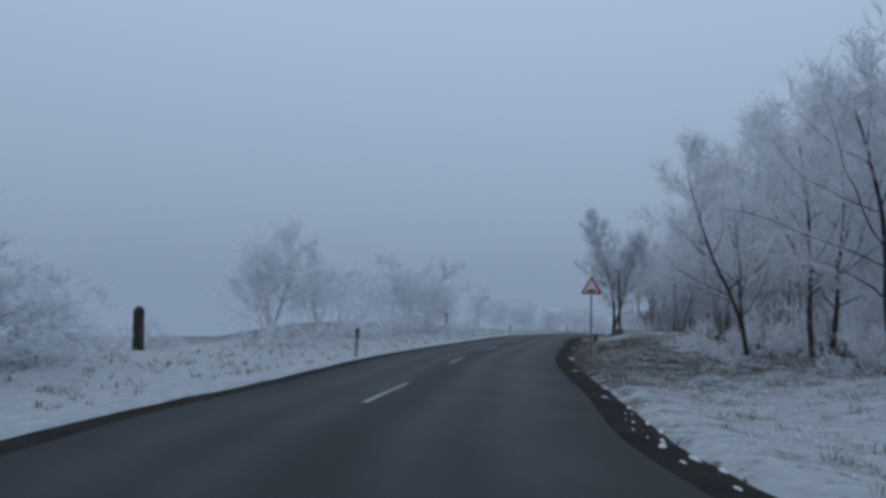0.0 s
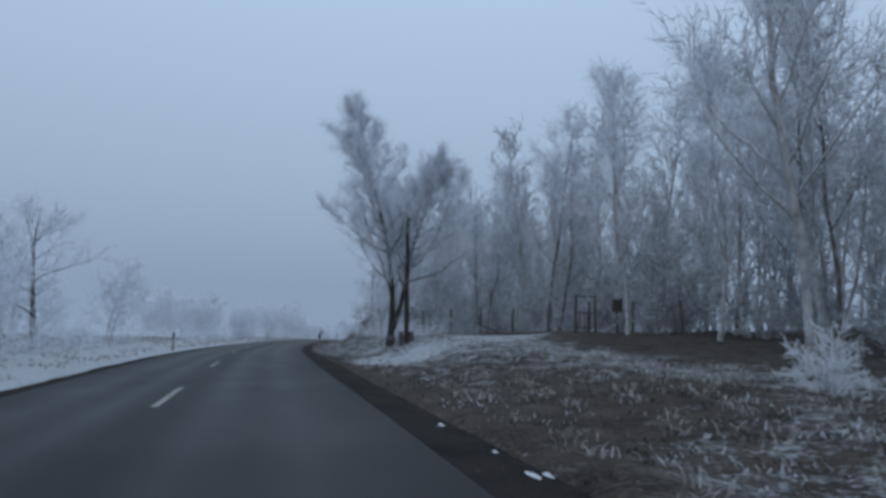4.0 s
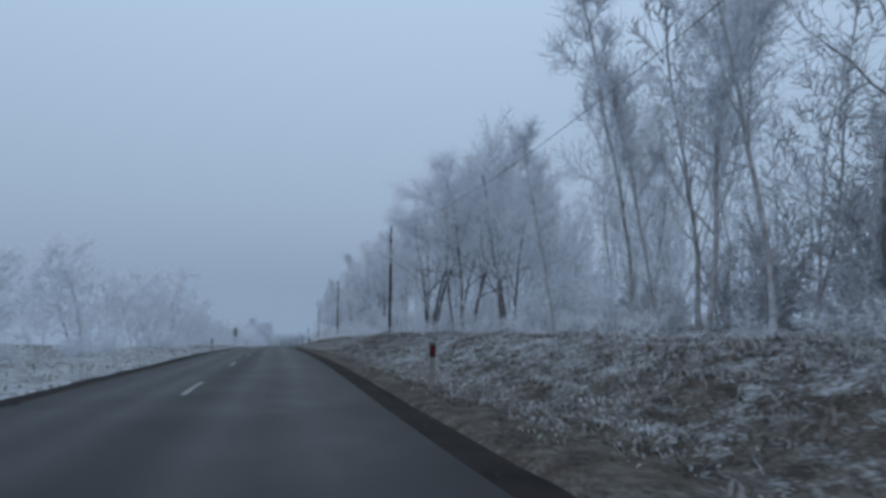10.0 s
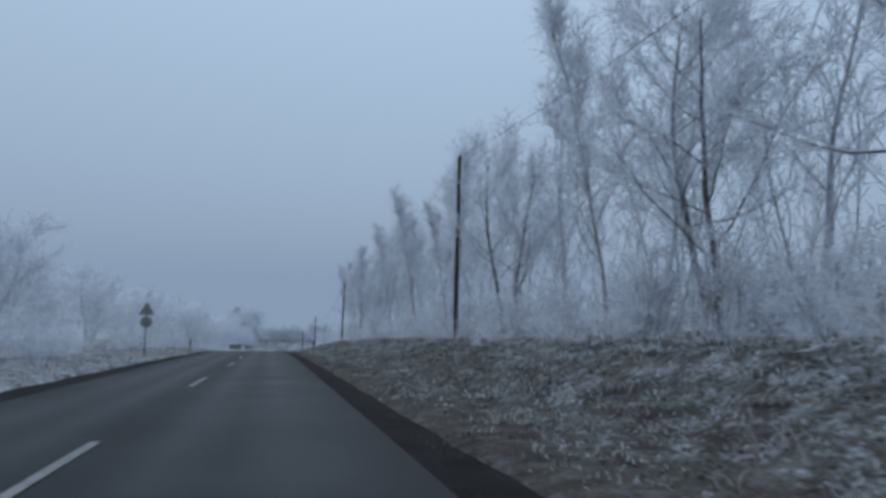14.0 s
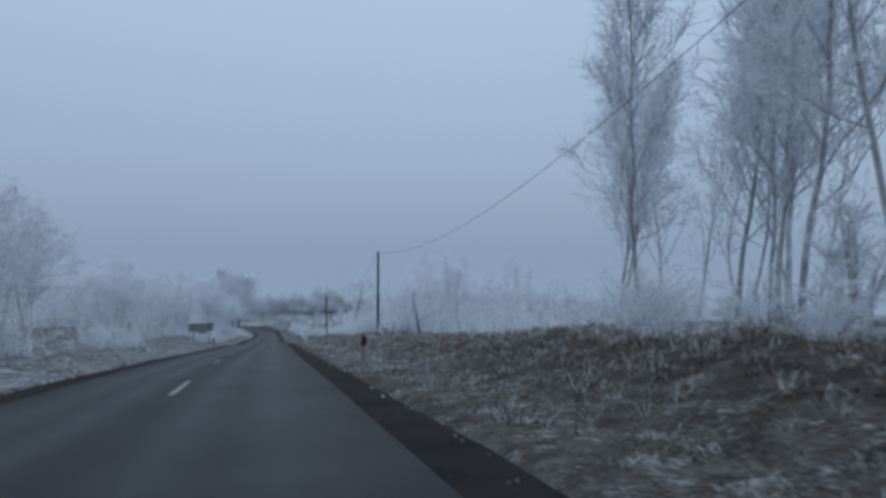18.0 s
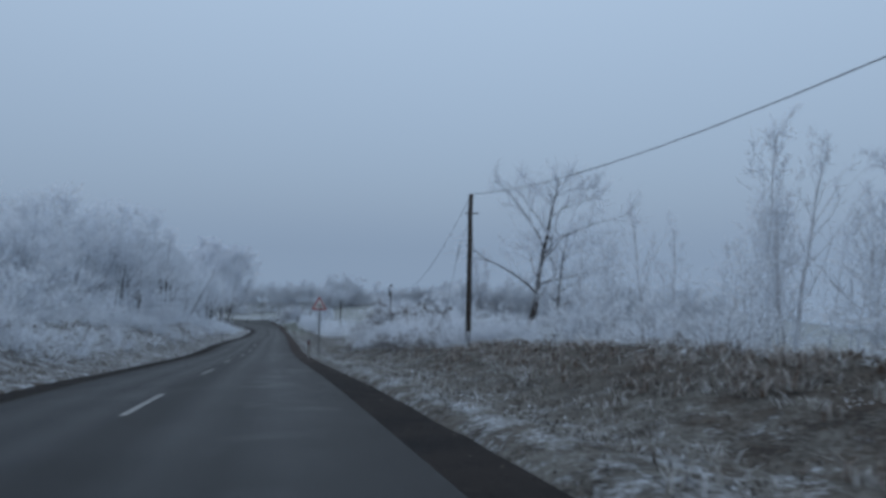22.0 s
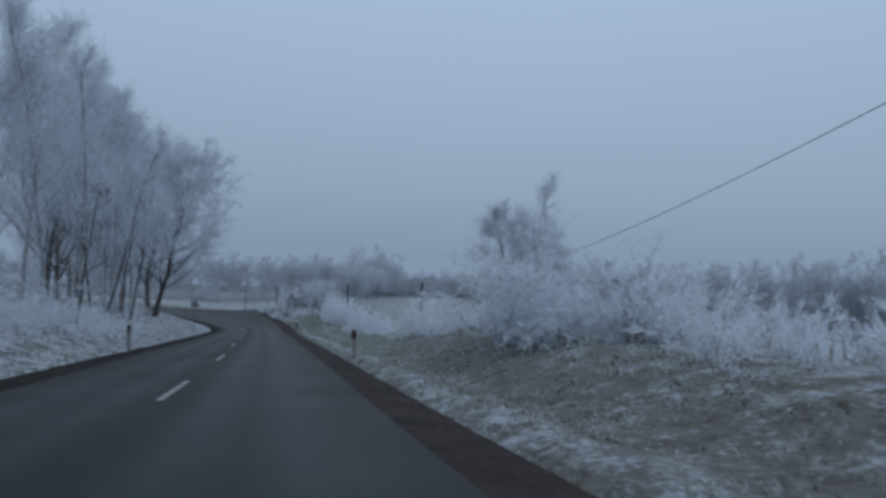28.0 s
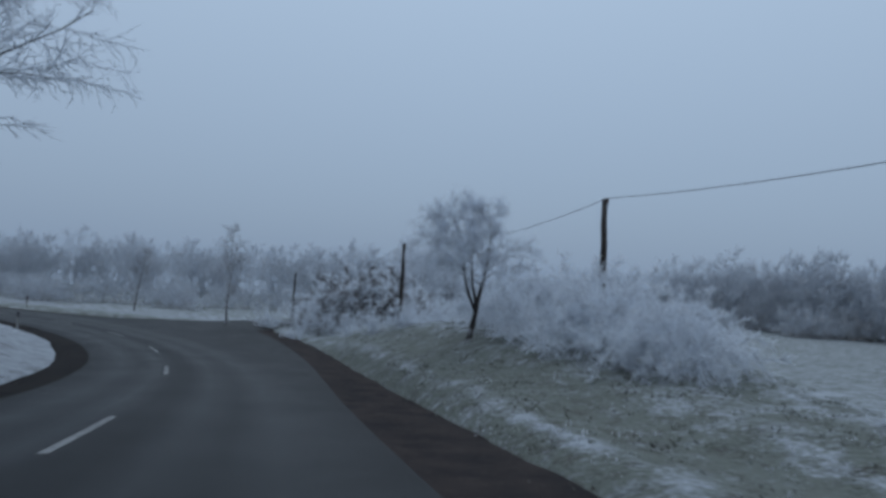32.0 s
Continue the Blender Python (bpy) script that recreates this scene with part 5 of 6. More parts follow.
def clump(name, label, category, items, places):
    """One joined clump of far-off plants, set down at each place (x, y, scale)."""
    first = bulk(name, label, category, items)
    for k, (x, y, size) in enumerate(places):
        ob = first if k == 0 else copy_thing(first, Matrix())
        ob.matrix_basis = Matrix.Translation(ground_at(x, y, 0.1)) @ pose(0, 0, 0, 0, 0, 97 * k) @ Matrix.Scale(size, 4)


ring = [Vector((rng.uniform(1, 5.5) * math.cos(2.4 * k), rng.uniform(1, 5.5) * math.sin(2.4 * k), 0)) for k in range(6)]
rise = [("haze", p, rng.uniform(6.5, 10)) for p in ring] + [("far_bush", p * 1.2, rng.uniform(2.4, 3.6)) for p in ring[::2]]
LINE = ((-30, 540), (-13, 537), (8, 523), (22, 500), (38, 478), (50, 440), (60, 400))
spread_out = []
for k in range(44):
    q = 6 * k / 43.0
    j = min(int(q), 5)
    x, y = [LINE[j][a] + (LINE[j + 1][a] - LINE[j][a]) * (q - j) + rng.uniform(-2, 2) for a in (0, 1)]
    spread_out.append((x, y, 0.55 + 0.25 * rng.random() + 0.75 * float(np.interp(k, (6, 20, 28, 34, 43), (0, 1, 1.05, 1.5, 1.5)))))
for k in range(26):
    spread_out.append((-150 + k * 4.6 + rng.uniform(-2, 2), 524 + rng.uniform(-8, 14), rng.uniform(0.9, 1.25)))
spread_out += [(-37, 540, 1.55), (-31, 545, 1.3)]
clump("distant_grove", "frosted grove beyond the field and bend, haze in its grey", "wood", rise, spread_out)
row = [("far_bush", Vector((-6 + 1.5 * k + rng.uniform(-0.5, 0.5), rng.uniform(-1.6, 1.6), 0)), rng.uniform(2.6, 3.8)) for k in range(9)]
clump("field_hedge", "rimed hedge bordering the snowy field, haze in its grey", "hedge", row,
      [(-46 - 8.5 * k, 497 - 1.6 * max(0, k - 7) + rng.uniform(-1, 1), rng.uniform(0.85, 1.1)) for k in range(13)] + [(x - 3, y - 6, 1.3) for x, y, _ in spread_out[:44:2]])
for s, u, h in ((496.8, 15.4, 4.9), (495.2, 17.2, 4.2)):
    grow_at("dark_bush", s, u, h, "bushes past the bend")


# ---- poles and overhead cable ----
def pole(s, u, top, xy=None, collar=False, gear=False, bar=False):
    g = spot(s, u, 0.0) if xy is None else ground_at(*xy)
    top_z = float(np.interp(s, RS, RZ)) + top if xy is None else top
    h = top_z - g.z
    e = tagged(new("utility_pole"), "dark weathered wooden utility pole beside the road", "utility pole", "pole line")
    e.matrix_basis = Matrix.Translation(g) @ pose(0, 0, 0, rng.uniform(-0.8, 0.8), rng.uniform(-0.8, 0.8), heading(s))
    n = 7
    line = [(Vector((0.012 * math.sin(3.0 * j), 0.010 * math.cos(2.0 * j), -0.5 + (h + 0.5) * j / n)), 0.118 - 0.035 * j / n) for j in range(n + 1)]
    v, f = tubes([line], 12)
    v.append(Vector((0, 0, h + 0.03)))
    f += [(n * 12 + q, n * 12 + (q + 1) % 12, len(v) - 1) for q in range(12)]
    part("shaft", mesh("shaft", v, f, M_pole, True), e)
    v, f = tubes([[(Vector((-0.02, -0.09, h - 0.25)), 0.014), (Vector((-0.05, -0.2, h - 0.24)), 0.014), (Vector((-0.05, -0.22, h - 0.12)), 0.012)]], 6)
    hook = part("hook", mesh("hook", v, f, M_steel), e, "steel hook bracket")
    v, f = tubes([[(Vector((-0.05, -0.22, h - 0.14)), 0.03), (Vector((-0.05, -0.22, h - 0.10)), 0.045), (Vector((-0.05, -0.22, h - 0.06)), 0.032), (Vector((-0.05, -0.22, h - 0.02)), 0.040), (Vector((-0.05, -0.22, h + 0.01)), 0.012)]], 8)
    part("insulator", mesh("insulator", v, f, M_insulator, True), e, "brown glazed insulator")
    if collar:
        for dx in (-0.24, 0.24):
            bm = bmesh.new()
            bmesh.ops.create_cube(bm, size=1, matrix=pose(dx, 0.05, 0.08, 0, 0, 4) @ Matrix.Diagonal((0.17, 0.24, 0.9, 1)))
            bmesh.ops.bevel(bm, geom=bm.edges[:], offset=0.02, segments=1, affect="EDGES")
            part("footing", from_bm("footing", bm, M_concrete), e, "old concrete clamp footing")
    if gear:
        for r in (0.24, 0.29, 0.34):
            c = [(Vector((-0.16 - 0.05 * math.cos(a), 0.17 + r * 0.5 * math.sin(a), h - 0.75 + 1.35 * r * math.cos(a))), 0.034) for a in np.linspace(0, 6.283, 17)]
            v, f = tubes([c], 6)
            part("cable_coil", mesh("cable_coil", v, f, M_cable), e, "spare coil of black cable")
    if gear or bar:
        n = 0.45 if gear else 0.22
        v, f = tubes([[(Vector((-n, 0, h - 0.72)), 0.03), (Vector((n + 0.1, 0, h - 0.72)), 0.03)]], 4)
        part("crossbar", mesh("crossbar", v, f, M_steel), e, "short steel crossbar")
    return e.matrix_basis @ Vector((-0.05, -0.22, h))


tops = [pole(60.05, 7.8, 6.55, collar=True), pole(104.0, 9.3, 8.26), pole(150.2, 9.65, 9.3), pole(197.1, 10.1, 9.7), pole(243.8, 10.4, 8.2), pole(287.8, 9.83, 7.17),
        pole(327.0, 9.28, 6.5, bar=True), pole(366.2, 13.31, 5.91, gear=True), pole(405.1, 11.89, 5.7), pole(443.2, 12.45, 4.11), pole(474.6, 9.0, -41.3, (-43.4, 434.5)), pole(489.0, 9.0, -42.2, (-48.0, 449.5)), pole(504.6, 9.0, -44.2, (-55.6, 474.9))]
SLACK = {4: 0.044, 5: 0.054, 6: 0.048}
for k, (a, b) in enumerate(zip(tops[:-1], tops[1:])):
    sag = SLACK.get(k, 0.034) * (b - a).length
    line = [(a.lerp(b, q) - Vector((0, 0, 4 * sag * q * (1 - q))), 0.010) for q in np.linspace(0, 1, 25)]
    v, f = tubes([line], 5)
    tagged(new("overhead_cable", mesh("overhead_cable", v, f, M_cable, True)), "thin black overhead cable sagging between wooden poles", "cable", "pole line")
# stay wire of the pole before the bend sign
g = spot(328.6, 8.45, 0.1)
v, f = tubes([[(tops[6] - Vector((0, 0, 0.9)), 0.007), (tops[6].lerp(g, 0.3), 0.008), (tops[6].lerp(g, 0.32), 0.02), (tops[6].lerp(g, 0.38), 0.02), (tops[6].lerp(g, 0.4), 0.008), (g, 0.007)]], 5)
tagged(new("stay_wire", mesh("stay_wire", v, f, M_steel)), "steel stay wire running from pole to ground", "stay wire")


# ---- signs and marker posts ----
def plate(shape, thick, mat, name):
    """A flat plate in the x-z plane from an outline, front towards -y."""
    bm = bmesh.new()
    vs = [bm.verts.new((x, -thick / 2, z)) for x, z in shape]
    bm.faces.new(vs)
    r = bmesh.ops.extrude_face_region(bm, geom=bm.faces[:])
    bmesh.ops.translate(bm, vec=(0, thick, 0), verts=[q for q in r["geom"] if isinstance(q, bmesh.types.BMVert)])
    bmesh.ops.recalc_face_normals(bm, faces=bm.faces[:])
    return from_bm(name, bm, mat)


def triangle(side, round_r):
    h = side * 0.866
    out = []
    for cx, cz, a0 in ((0, h * 2 / 3 - round_r * 2, 30), (-side / 2 + round_r * 1.73, -h / 3 + round_r, 150), (side / 2 - round_r * 1.73, -h / 3 + round_r, 270)):
        for k in range(5):
            a = radians(a0 + 120 * k / 4)
            out.append((cx + round_r * math.cos(a), cz + round_r * math.sin(a)))
    return out


def post(e, h, r=0.038):
    v, f = tubes([[(Vector((0, 0, -0.4)), r), (Vector((0, 0, h * 0.5)), r), (Vector((0, 0, h)), r)]], 10)
    v.append(Vector((0, 0, h + 0.015)))
    f += [(20 + q, 20 + (q + 1) % 10, 30) for q in range(10)]
    part("post", mesh("post", v, f, M_steel, True), e, "galvanised steel post")


def warning_sign(s, u, apex, side, symbol, label, turn=0.0):
    g = spot(s, u)
    e = tagged(new("warning_sign"), label, "road sign")
    e.matrix_basis = Matrix.Translation(g) @ pose(0, 0, 0, 0, 0, heading(s) + turn)
    top = float(np.interp(s, RS, RZ)) + apex - g.z
    post(e, top - 0.12)
    c = top - side * 0.577
    m = pose(0, -0.055, c)
    pl = part("plate", plate(triangle(side, 0.045), 0.012, M_signback, "plate"), e, "triangular sheet-metal plate", m)
    part("border", plate(triangle(side - 0.012, 0.04), 0.004, M_red, "border"), pl, "red border", pose(0, -0.009, 0))
    part("panel", plate(triangle(side * 0.70, 0.02), 0.004, M_white, "panel"), pl, "white panel", pose(0, -0.014, 0))
    if symbol == "hump":
        shape = [(-0.19, -0.125), (0.19, -0.125), (0.19, -0.10)] + [(0.16 * math.cos(a), -0.10 + 0.075 * math.sin(a)) for a in np.linspace(0.0, math.pi, 9)] + [(-0.19, -0.10)]
    else:
        shape = [(0.05, -0.17), (0.12, -0.17), (0.12, 0.0), (0.095, 0.045), (0.05, 0.06), (-0.09, 0.06), (-0.09, 0.095), (-0.165, 0.03), (-0.09, -0.035), (-0.09, 0.0), (0.035, 0.0), (0.05, -0.015)]
    k = side / 0.9
    part("symbol", plate([(x * k, z * k) for x, z in shape], 0.004, M_black, "symbol"), pl, "black symbol", pose(0, -0.019, -0.02))
    for z in (-0.14, 0.1):
        bm = bmesh.new()
        bmesh.ops.create_cube(bm, size=1, matrix=pose(0, 0.035, z) @ Matrix.Diagonal((0.16, 0.05, 0.03, 1)))
        part("clamp", from_bm("clamp", bm, M_steel), pl)
    return e


warning_sign(26.9, 4.75, 3.4, 0.90, "hump", "triangular red-bordered bump warning sign on steel post")
warning_sign(340.1, 4.51, 3.44, 0.92, "bend", "triangular red-bordered bend warning sign with bent black arrow", -15.0)


def sign_back(s, u, h, shapes, label):
    """A sign for oncoming traffic, seen from behind."""
    e = tagged(new("road_sign"), label, "road sign")
    e.matrix_basis = Matrix.Translation(spot(s, u)) @ pose(0, 0, 0, 0, 0, heading(s) + 180)
    post(e, h)
    for shape, z in shapes:
        p = part("plate", plate(shape, 0.012, M_signback, "plate"), e, "dull grey back of plate", pose(0, -0.05, z))
        bm = bmesh.new()
        bmesh.ops.create_cube(bm, size=1, matrix=pose(0, 0.02, 0) @ Matrix.Diagonal((0.4, 0.03, 0.03, 1)))
        part("rail", from_bm("rail", bm, M_steel), p)


disc = [(0.32 * math.cos(a), 0.32 * math.sin(a)) for a in np.linspace(0, 6.283, 25)[:-1]]
sign_back(208.1, -5.0, 3.0, ((triangle(0.9, 0.045), 2.62), (disc, 1.95)), "grey back of two stacked road signs on post")
sign_back(*[float(q[0]) for q in to_su(-57.6, 418.0)], 3.2, ((triangle(0.9, 0.045), 2.55),), "grey back of warning sign on post at bend")

board = tagged(new("place_board"), "wide grey-green back of place-name board on two posts", "road sign")
board.matrix_basis = Matrix.Translation(spot(314.3, -5.93)) @ pose(0, 0, 0, 0, 0, heading(314.3) + 193)
bz = float(np.interp(314.3, RS, RZ)) - spot(314.3, -5.93).z
part("panel", plate([(-1.33, -0.46), (1.33, -0.46), (1.33, 0.46), (-1.33, 0.46)], 0.03, M_signback, "panel"), board, "dull sheet-metal panel back", pose(0, -0.07, 2.15 + bz))
part("small_panel", plate([(-0.47, -0.13), (0.47, -0.13), (0.47, 0.13), (-0.47, 0.13)], 0.025, M_signback, "small_panel"), board, "small plate hung under the board", pose(-0.2, -0.07, 1.555 + bz))
for x, z in ((-0.93, 2.93), (0.75, 2.64)):
    v, f = tubes([[(Vector((x, 0, -0.6)), 0.045), (Vector((x, 0, z + bz)), 0.045)]], 10)
    part("post", mesh("post", v, f, M_steel, True), board, "galvanised steel post")
for z in (1.9, 2.4):
    bm = bmesh.new()
    bmesh.ops.create_cube(bm, size=1, matrix=pose(0, -0.035, z + bz) @ Matrix.Diagonal((2.4, 0.03, 0.05, 1)))
    part("rail", from_bm("rail", bm, M_steel), board)


def taper(w0, d0, w1, d1, z0, z1, slant=0.0):
    bm = bmesh.new()
    vs = [bm.verts.new((sx * w / 2, sy * d / 2, z + (slant * sy if z == z1 else 0))) for z, w, d in ((z0, w0, d0), (z1, w1, d1)) for sx, sy in ((-1, -1), (1, -1), (1, 1), (-1, 1))]
    for a in ((3, 2, 1, 0), (4, 5, 6, 7), (0, 1, 5, 4), (1, 2, 6, 5), (2, 3, 7, 6), (3, 0, 4, 7)):
        bm.faces.new([vs[i] for i in a])
    bmesh.ops.bevel(bm, geom=bm.edges[:], offset=0.008, segments=2, affect="EDGES")
    return bm


D_body = from_bm("body", taper(0.12, 0.07, 0.11, 0.06, -0.4, 1.02, 0.02), M_postwhite)
D_band = from_bm("band", taper(0.132, 0.084, 0.128, 0.080, 0.77, 1.06, 0.03), M_black)
D_refl_r = from_bm("reflector", taper(0.10, 0.012, 0.10, 0.012, 0.79, 1.02), M_reflector)
D_refl_l = from_bm("reflector", taper(0.05, 0.012, 0.05, 0.012, 0.82, 0.97), M_postwhite)


def marker(s, u, side):
    e = tagged(new("marker_post"), "dirty white plastic roadside marker post with " + ("red reflector" if side > 0 else "black band"), "marker post", "roadside marker posts")
    x, y = at(float(s), float(u))
    foot = float(np.interp(s, RS, RZ)) - 0.12
    e.matrix_basis = Matrix.Translation((float(x), float(y), foot)) @ pose(0, 0, 0, rng.uniform(-2, 2), rng.uniform(-3, 3), heading(s) + rng.uniform(-6, 6))
    b = part("body", D_body, e)
    part("band", D_band, b, "black band")
    part("reflector", D_refl_r if side > 0 else D_refl_l, b, "red reflector" if side > 0 else "pale reflector", pose(0, -0.040, 0))


for s, u in ((26.0, 4.85), (71.5, 4.4), (117.5, 4.7), (162.8, 4.5), (210.5, 4.6), (257.1, 4.4), (299.8, 4.25), (340.0, 3.97), (384.2, 4.25), (420.6, 4.5), (457.6, 4.3), (524.0, 5.5)):
    marker(s, u, 1)
for s in (21.4, 69.0, 113.0, 160.0, 219.0, 305.0, 377.4, 426.3, 505.0):
    marker(s, -3.75, -1)

# ---- gate and fence by the side track ----
fence = tagged(new("fence"), "old wooden post fence with wires beside the track", "fence")
fence.matrix_basis = Matrix.Translation(ground_at(3.2, 30.7))
f0, way = Vector((0.2, 33.6, 0)), Vector((0.72, -0.69, 0))
for k in range(9):
    p = f0 + way * 2.35 * k
    g = ground_at(p.x, p.y) - Vector((3.2, 30.7, ground_at(3.2, 30.7).z))
    h = rng.uniform(1.45, 1.75)
    v, f = tubes([[(g + Vector((0, 0, -0.3)), 0.085), (g + Vector((rng.uniform(-.04, .04), 0, h * 0.6)), 0.08), (g + Vector((rng.uniform(-.06, .06), 0, h)), 0.07)]], 7)
    v.append(v[-1].lerp(v[-4], 0.5) + Vector((0, 0, 0.02)))
    f += [(14 + q, 14 + (q + 1) % 7, 21) for q in range(7)]
    part("post", mesh("post", v, f, M_fence, True), fence)
g0 = ground_at(3.2, 30.7)
for z in (0.35, 0.8, 1.25):
    line = []
    for k in range(17):
        p = f0 + way * (18.8 * k / 16)
        line.append((Vector((p.x, p.y, ground_at(p.x, p.y).z + z)) - g0, 0.007))
    v, f = tubes([line], 4)
    part("wire", mesh("wire", v, f, M_steel), fence, "rusty fence wire")
v, f = tubes([[(Vector((0.2, -0.3, 0.75)), 0.06), (Vector((2.6, -2.4, -0.1)), 0.05)]], 6)
part("rail", mesh("rail", v, f, M_fence), fence, "fallen slanting rail")

line = []
for k in range(17):
    p = f0 + way * (18.8 * k / 16)
    line.append((Vector((p.x, p.y, ground_at(p.x, p.y).z + 0.06)) - g0, 0.13))
v, f = tubes([line], 4)
part("plinth", mesh("plinth", v, f, M_fence), fence, "low dark timber plinth")

gate = tagged(new("gate"), "narrow dark timber gate between two square posts", "gate")
gate.matrix_basis = Matrix.Translation(ground_at(8.5, 25.5)) @ pose(0, 0, 0, 0, 0, -44)
for x in (-0.55, 0.55):
    bm = taper(0.13, 0.13, 0.11, 0.11, -0.3, 2.0)
    bmesh.ops.translate(bm, vec=(x, 0, 0), verts=bm.verts[:])
    part("post", from_bm("post", bm, M_fence), gate)
for z in (0.35, 1.1, 1.9):
    bm = bmesh.new()
    bmesh.ops.create_cube(bm, size=1, matrix=pose(0, 0, z) @ Matrix.Diagonal((0.96, 0.04, 0.06, 1)))
    bmesh.ops.bevel(bm, geom=bm.edges[:], offset=0.008, segments=1, affect="EDGES")
    part("rail", from_bm("rail", bm, M_fence), gate)
for x in (-0.3, 0.0, 0.3):
    bm = bmesh.new()
    bmesh.ops.create_cube(bm, size=1, matrix=pose(x, -0.03, 0.72) @ Matrix.Diagonal((0.05, 0.02, 0.84, 1)))
    part("slat", from_bm("slat", bm, M_fence), gate)

# small dark box on its own post beside the gate
box = tagged(new("post_box"), "small dark box mounted on a timber post by the gate", "letter box")
box.matrix_basis = Matrix.Translation(ground_at(9.75, 24.3)) @ pose(0, 0, 0, 0, 0, -30)
part("post", from_bm("post", taper(0.12, 0.12, 0.10, 0.10, -0.3, 1.55), M_fence), box)
part("case", from_bm("case", taper(0.42, 0.24, 0.40, 0.22, 1.15, 1.72), M_pole), box, "dark weathered case")
part("lid", from_bm("lid", taper(0.50, 0.32, 0.46, 0.28, 1.72, 1.77, 0.02), M_fence), box, "overhanging lid")

# stout post by the left-hand bushes
bm = bmesh.new()
bmesh.ops.create_cone(bm, cap_ends=True, segments=14, radius1=0.17, radius2=0.15, depth=1.5, matrix=pose(0, 0, 0.6))
bmesh.ops.bevel(bm, geom=[e for e in bm.edges if min(v.co.z for v in e.verts) > 1.2], offset=0.07, segments=3, affect="EDGES")
tagged(new("stone_post", from_bm("stone_post", bm, M_pole)), "stout dark rounded post standing among frosty bushes", "post").matrix_basis = Matrix.Translation(spot(17.2, -9.2)) @ pose(0, 0, 0, 2, 1, 0)


# ---- grass, litter and snow crumbs on the verges ----
def tufts(name, count, s0, s1, u0, u1, mat, h0, h1, blades, label, seed, width=0.012, loose=0.05, patch=1.7, least=-0.15, shift=None):
    r = np.random.default_rng(seed)
    s, u = r.uniform(s0, s1, count), u0 + (u1 - u0) * r.random(count) ** 0.8
    xy = at(s, u)
    keep = np.array([noise.noise((a / patch, b / patch, seed if shift is None else shift)) for a, b in xy]) > least
    s, u, xy = s[keep], u[keep], xy[keep]
    z = rough_ground(s, u, xy) - 0.03
    n = len(s)
    base = np.repeat(np.column_stack([xy, z]), blades, 0) + r.normal(0, loose, (n * blades, 3)) * (1, 1, 0.1)
    a = r.uniform(0, 2 * math.pi, n * blades)
    h = np.repeat(r.uniform(h0, h1, n), blades) * r.uniform(0.6, 1.1, n * blades)
    lean = r.uniform(0.3, 1.6, n * blades) * h
    out = np.column_stack([np.cos(a), np.sin(a), np.zeros_like(a)])
    side = np.column_stack([-np.sin(a), np.cos(a), np.zeros_like(a)]) * width
    mid = base + out * (lean * 0.35)[:, None] + np.column_stack([np.zeros((len(h), 2)), h * 0.65])
    tip = base + out * lean[:, None] + np.column_stack([np.zeros((len(h), 2)), h * 0.92])
    v = np.stack([base - side, base + side, mid + side * 0.8, mid - side * 0.8, tip], 1).reshape(-1, 3)
    k = np.arange(len(h)) * 5
    f = [(i, i + 1, i + 2, i + 3) for i in k] + [(i + 3, i + 2, i + 4) for i in k]
    tagged(new(name, mesh(name, v, f, mat)), label, "grass", kind="stuff")


tufts("verge_grass", 3200, -4, 120, 4.5, 13, M_grass, 0.07, 0.20, 12, "frosted straw-coloured grass tufts on the verge", 1, 0.009, 0.10)
tufts("verge_grass", 5500, 110, 330, 4.6, 12, M_grass, 0.08, 0.22, 12, "frosted straw-coloured grass tufts on the bank", 2, 0.009, 0.10)
for s0, s1, n in ((-4, 20, 800), (20, 60, 700), (62, 93, 1700), (104, 139, 1500), (150, 190, 1900), (196, 240, 1300), (256, 330, 1300), (330, 400, 2400), (400, 470, 700)):
    tufts("white_grass", n, s0, s1, 4.5, 10.5, M_grass_white, 0.03, 0.10, 14, "clumps of low grass crusted white with frost", 31 + s0, 0.010, 0.20, 0.9, 0.02, 5.0)
for s0, s1, n in ((20, 62, 1500), (62, 93, 1500), (93, 150, 2600), (150, 240, 3800), (240, 330, 2700), (330, 400, 2600), (400, 476, 900)):
    tufts("dark_grass", n, s0, s1, 4.3, 10, M_grass_dark, 0.03, 0.11, 12, "clumps of dark soiled grass", 51 + s0, 0.010, 0.18, 0.9, -0.3, 23.0)
tufts("brown_grass", 4000, 90, 355, 6.0, 11, M_grass_brown, 0.08, 0.28, 6, "withered brown grass on the bank", 3)
tufts("field_grass", 7500, 325, 425, 4.4, 13, M_grass, 0.06, 0.16, 6, "frosted grass below the field edge", 4, 0.007)
tufts("field_grass", 7000, 420, 490, 4.7, 13, M_grass_green, 0.04, 0.11, 7, "short greenish frosted grass above the field", 14, 0.007)
tufts("left_grass", 9500, -4, 475, -9.0, -4.1, M_grass, 0.08, 0.26, 5, "frosted grass on far verge", 5)
tufts("brown_grass", 2400, 228, 338, 7.0, 11, M_grass_brown, 0.10, 0.34, 7, "tall withered brown grass along the bank", 9, 0.016)
tufts("tall_grass", 3500, 335, 445, 8.5, 28, M_grass, 0.3, 0.8, 7, "tall rimed weeds by the field", 6)


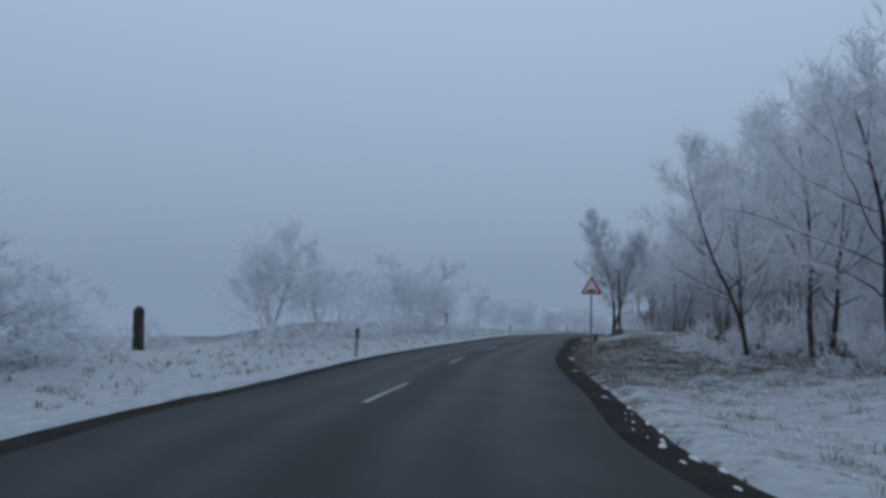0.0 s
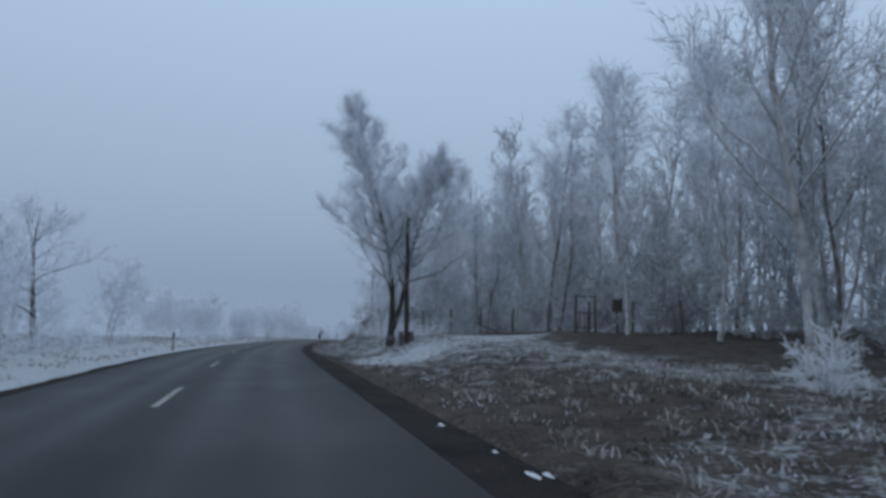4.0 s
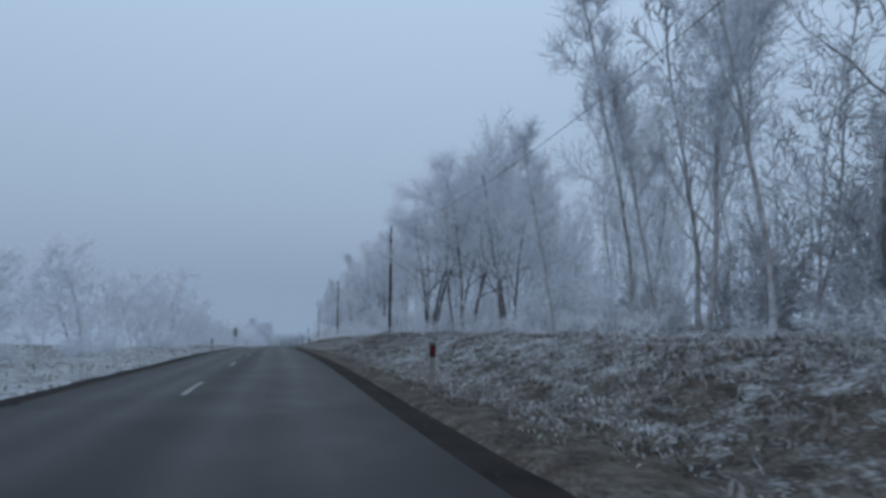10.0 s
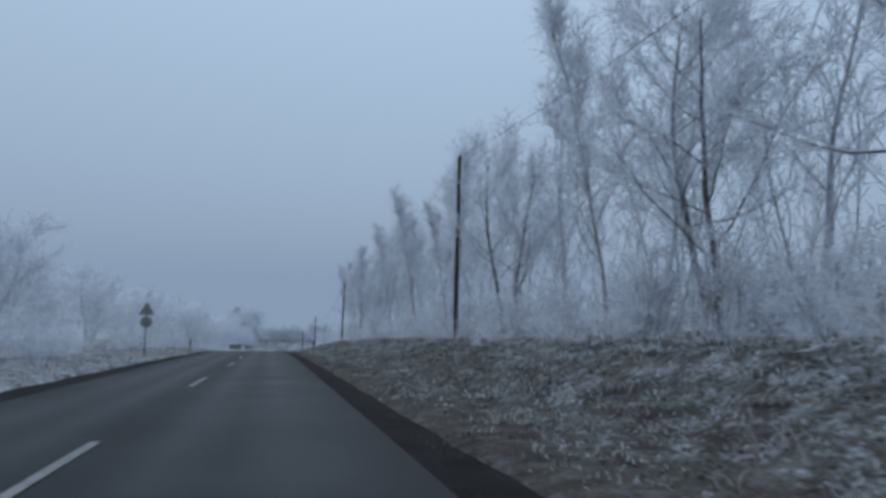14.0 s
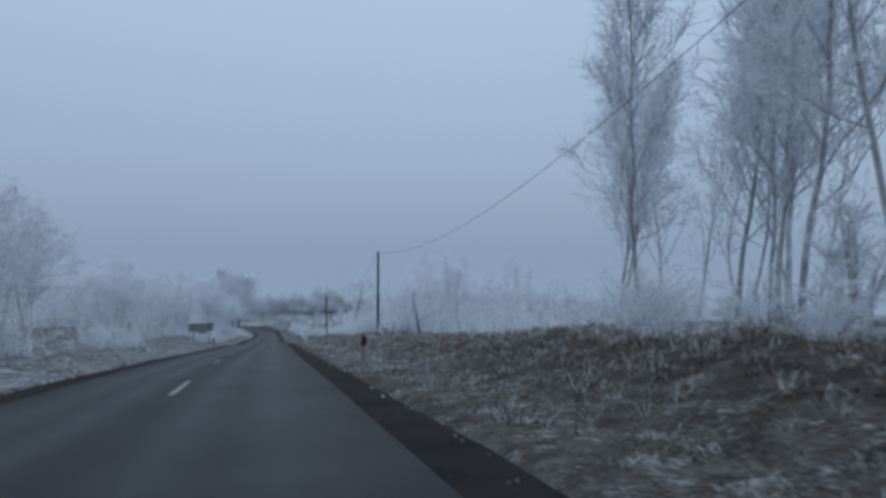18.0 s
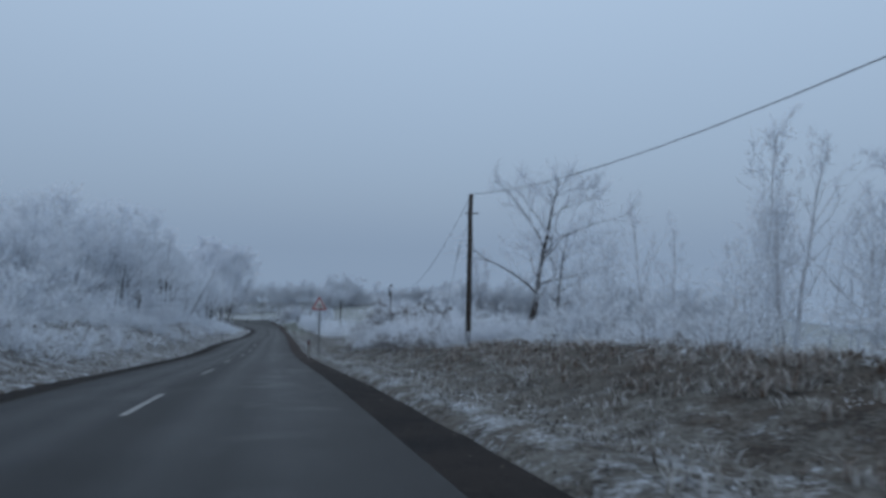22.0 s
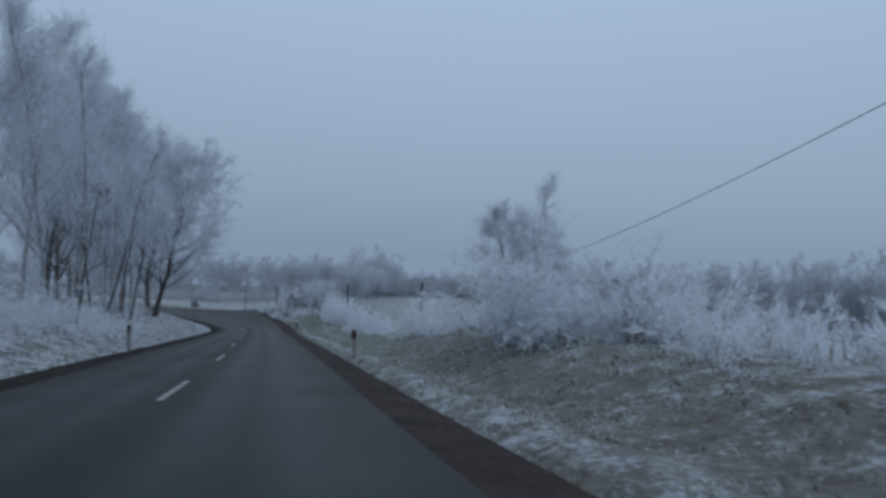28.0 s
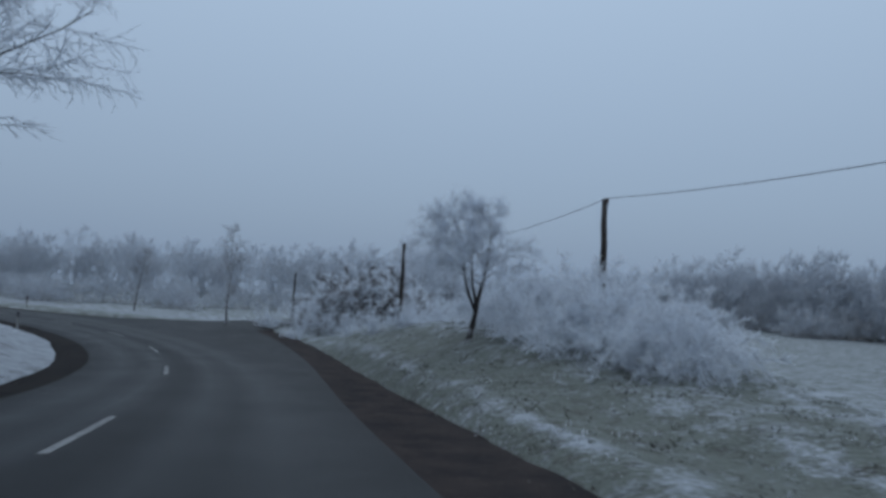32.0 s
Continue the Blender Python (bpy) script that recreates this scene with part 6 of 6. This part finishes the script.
# old snow thrown up in crumbs along the edge of the gravel
def crumbs(name, count, s0, s1, u0, u1, r0, r1, label, seed, mat=M_snow, kind_of="snow"):
    r = np.random.default_rng(seed)
    v, f = [], []
    for k in range(count):
        s, u = r.uniform(s0, s1), r.uniform(u0, u1)
        p = at(s, u)
        z = float(np.interp(s, RS, RZ)) - 0.018 * abs(u) - 0.03
        n, a0 = 7, r.uniform(0, 6.28)
        ru, rl = r.uniform(r0, r1), r.uniform(1.5, 5.0) if kind_of == "snow" else r.uniform(1.0, 2.6)
        d = np.array([np.interp(s, RS, RD[:, 0]), np.interp(s, RS, RD[:, 1])])
        c = np.array([d[1], -d[0]])
        k0 = len(v)
        for q in range(n):
            a = 2 * math.pi * q / n
            w = ru * r.uniform(0.6, 1.2)
            o = d * math.cos(a) * w * rl + c * math.sin(a) * w
            v.append((p[0] + o[0], p[1] + o[1], z - 0.01))
        v.append((p[0], p[1], z + (0.028 + 0.06 * ru if kind_of == "snow" else 0.03 + 0.25 * ru)))
        f += [(k0 + q, k0 + (q + 1) % n, k0 + n) for q in range(n)]
    tagged(new(name, mesh(name, v, f, mat, True)), label, kind_of, kind="stuff")


crumbs("snow_crumbs", 90, -4, 14, 3.6, 4.4, 0.015, 0.055, "patches of old snow left on the gravel", 7)
crumbs("snow_crumbs", 26, 12, 40, 3.8, 4.5, 0.02, 0.08, "patches of old snow on the gravel edge", 3)
crumbs("snow_crumbs", 90, 40, 300, 3.9, 5.2, 0.012, 0.035, "small lumps of old snow beside the road", 4)
crumbs("leaf_litter", 320, 128, 215, 4.3, 6.4, 0.02, 0.06, "scattered dead leaves along the edge of the gravel", 11, M_litter, "leaves")
crumbs("leaf_litter", 160, 20, 60, 4.2, 8.0, 0.02, 0.05, "scattered dead leaves on bare verge soil", 12, M_litter, "leaves")
crumbs("snow_crumbs", 70, 140, 200, 4.6, 6.8, 0.02, 0.06, "small lumps of old snow on the verge", 13)
crumbs("pebbles", 1500, -4, 470, 3.2, 4.25, 0.010, 0.028, "small brown stones on the gravel shoulder", 21, M_pebble, "stones")

# crumpled wrappers thrown out by the edge of the gravel
M_wrapper = material("dull_yellow_foil", (0.20, 0.18, 0.085), 0.6, (((0.12, 0.115, 0.07), 14.0, 0.4, 0.7),), 0.4, 25.0)
for s, u, w in ((18.9, 3.7, 0.085), (19.3, 3.85, 0.06)):
    own = random.Random(int(s * 10))
    bm = bmesh.new()
    bmesh.ops.create_icosphere(bm, subdivisions=2, radius=w)
    for v in bm.verts:
        v.co = Vector((v.co.x * 1.3, v.co.y, v.co.z * 0.45 + 0.3 * w)) * own.uniform(0.72, 1.15)
    x, y = at(s, u)
    ob = tagged(new("wrapper", from_bm("wrapper", bm, M_wrapper)), "crumpled dull yellow wrapper on the gravel edge", "litter")
    ob.matrix_basis = Matrix.Translation((float(x), float(y), float(np.interp(s, RS, RZ)) - 0.10)) @ pose(0, 0, 0, 0, 0, 40 * u)
